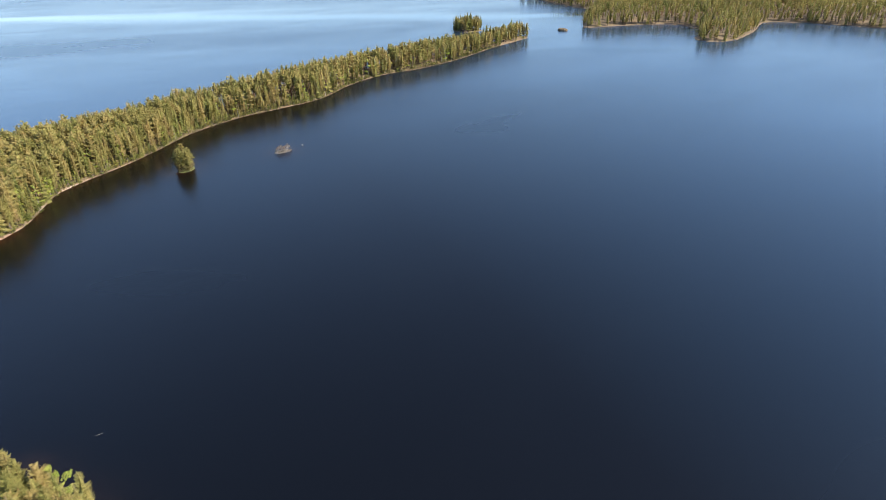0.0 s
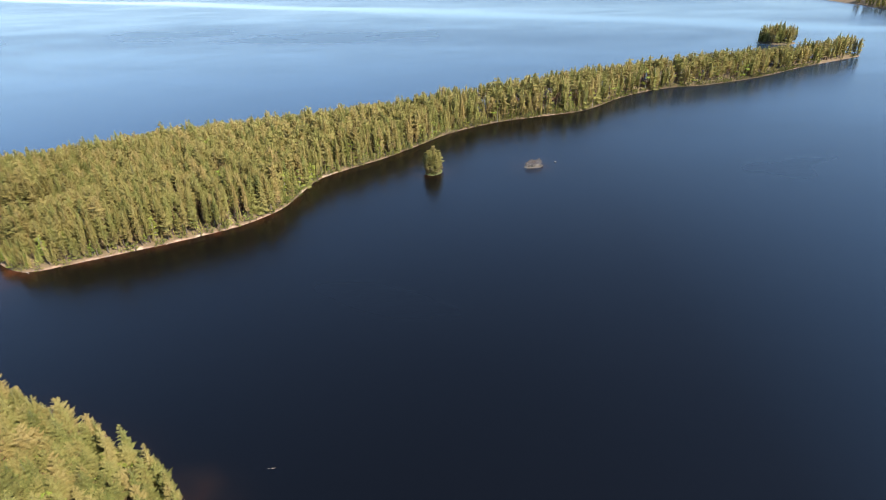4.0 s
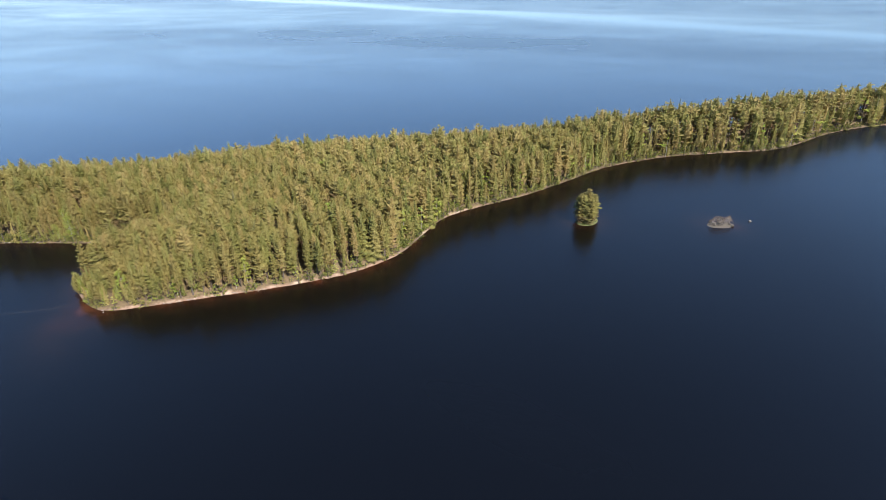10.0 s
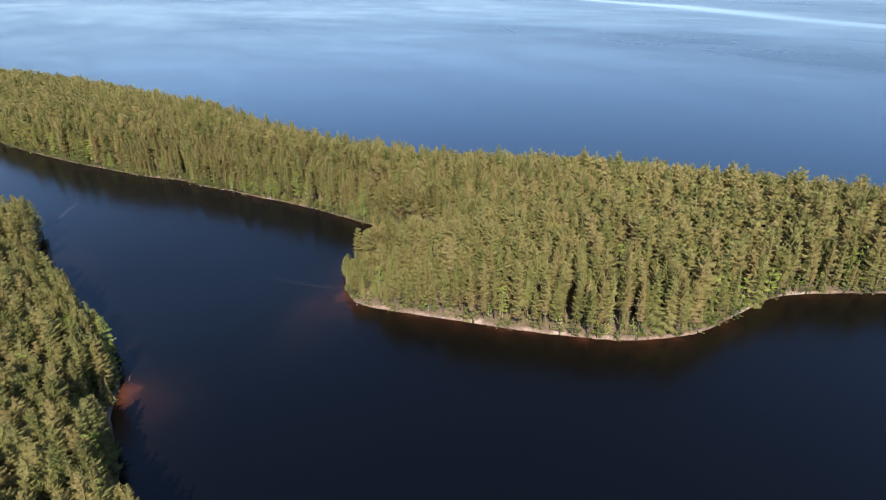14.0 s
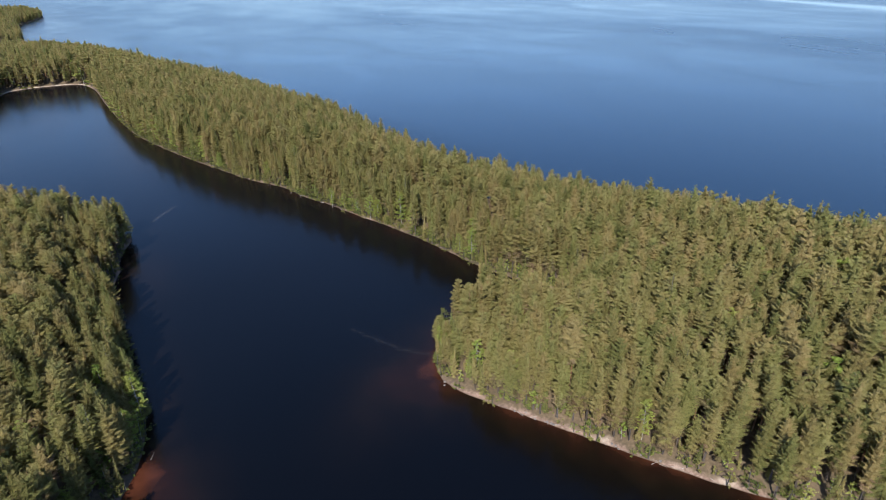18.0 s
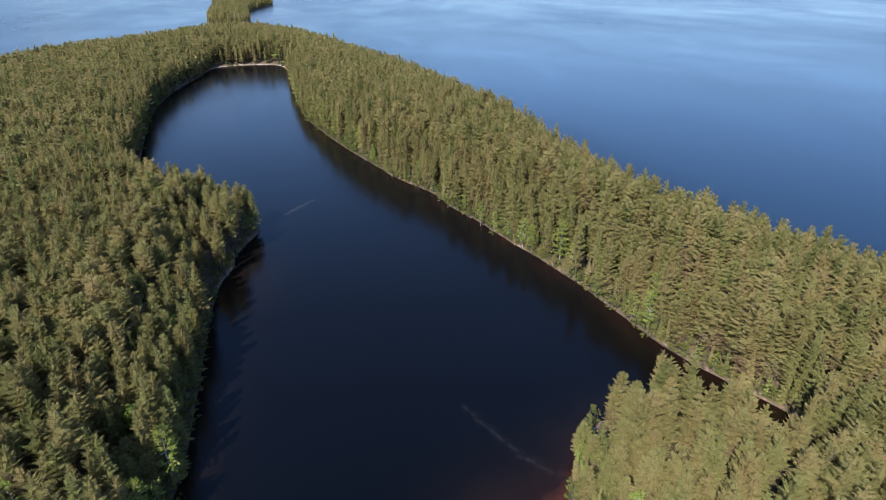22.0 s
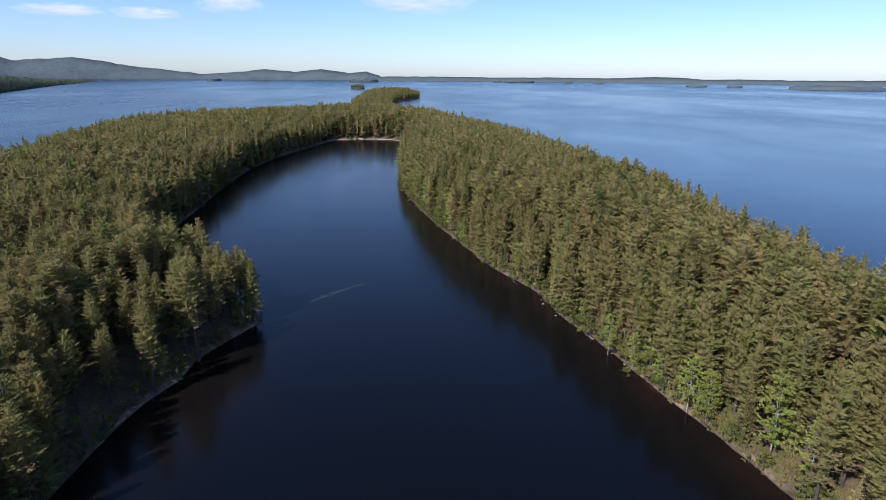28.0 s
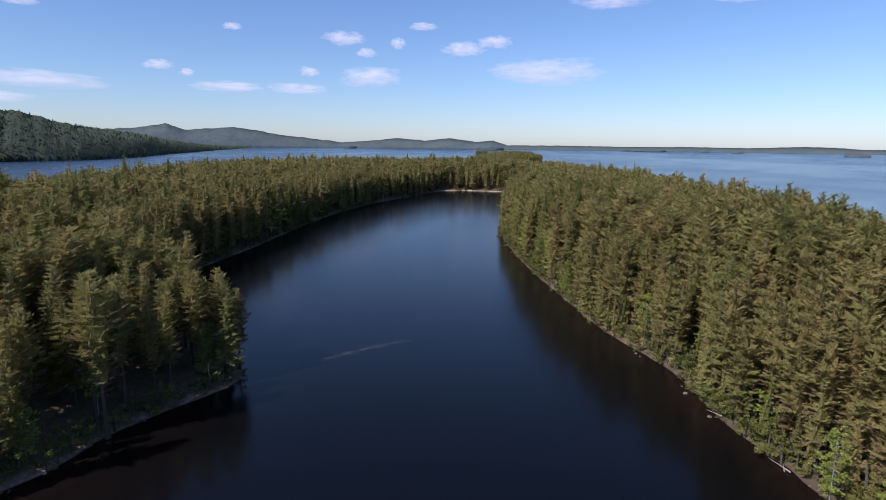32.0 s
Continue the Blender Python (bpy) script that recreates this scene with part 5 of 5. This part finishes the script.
# clouds low over the far shore
def vapour():
    k = Mat("cloud")
    tc = k.add("ShaderNodeTexCoord")
    mp = k.add("ShaderNodeMapping", Vector=tc.outputs["Object"], Scale=(1, 1, 1))
    info = k.add("ShaderNodeObjectInfo")
    sx = k.add("ShaderNodeSeparateXYZ", Vector=mp.outputs[0])
    x, y = sx.outputs[0], sx.outputs[1]
    off = k.add("ShaderNodeVectorMath", )
    k.t.links.new(mp.outputs[0], off.inputs[0])
    seed = k.add("ShaderNodeCombineXYZ", Z=k.calc("MULTIPLY", info.outputs["Random"], 50.0))
    k.t.links.new(seed.outputs[0], off.inputs[1])
    sq = k.add("ShaderNodeMapping", Vector=off.outputs[0], Scale=(2.2, 1.9, 1))
    n = k.noise(1.2, 5.0, sq.outputs[0], 0.6)
    flat = k.calc("POWER", k.calc("ABSOLUTE", x), 2.0)
    rise_y = k.calc("POWER", k.calc("ABSOLUTE", y), 2.0)
    body = k.calc("SUBTRACT", 1.0, k.calc("ADD", flat, rise_y))
    dense = k.calc("ADD", k.calc("MULTIPLY", body, 0.85), k.calc("MULTIPLY", k.calc("SUBTRACT", n, 0.5), 1.25))
    mask = k.span(dense, 0.28, 0.95, 0.0, 0.72)
    # the cards glow; lilac undersides and pale sunlit tops are painted in
    shade = k.ramp(k.span(k.calc("ADD", y, k.calc("MULTIPLY", n, 0.8)), -0.5, 0.8), [(0.0, (0.78, 0.73, 0.82)), (1.0, (1.0, 0.93, 0.94))])
    e = k.add("ShaderNodeEmission", Color=shade, Strength=0.85)
    t = k.add("ShaderNodeBsdfTransparent")
    mx = k.add("ShaderNodeMixShader", Fac=mask)
    k.t.links.new(t.outputs[0], mx.inputs[1])
    k.t.links.new(e.outputs[0], mx.inputs[2])
    k.t.links.new(mx.outputs[0], k.out.inputs[0])
    return k.m


CLOUD = vapour()
for deg, up, wide, tall in ((-37.0, 6.4, 2.8, 0.8), (-34.8, 5.9, 1.4, 0.6), (-31.5, 4.85, 7.0, 0.9), (-25.6, 4.9, 6.5, 0.9), (-21.2, 9.4, 4.6, 1.2), (-19.2, 8.2, 2.2, 0.8), (-16.3, 9.1, 1.6, 1.0), (-24.4, 6.4, 2.0, 0.9), (-18.9, 6.1, 6.8, 1.7), (-10.2, 8.7, 4.6, 1.3), (-7.3, 9.3, 3.6, 1.1), (-2.5, 6.7, 11.0, 2.2), (-30.9, 9.9, 1.9, 0.6), (-45.7, 4.7, 11.0, 1.3), (-46.4, 10.4, 3.0, 0.8), (-50, 3.2, 9.0, 1.0), (-14.0, 10.6, 3.0, 0.7), (3.0, 12.6, 8.0, 1.4), (-28, 13.0, 7.0, 1.2), (14, 12.2, 6.0, 1.0)):
    d = 4600
    x, y = polar(deg, d)
    z = 45 + d * math.tan(radians(up))
    me = mesh_of("cloud", [(-1, -1, 0), (1, -1, 0), (1, 1, 0), (-1, 1, 0)], [(0, 1, 2, 3)], [CLOUD])
    ob = new("backdrop", me)
    ob.matrix_world = pose(x, y, z, 90, 0, -deg) @ Matrix.Diagonal((d * radians(wide) / 2 * 1.15, d * radians(tall) / 2 * 1.4, 1, 1))
    tagged(ob, "small white fair-weather cloud in the far sky", "cloud", kind="structure")
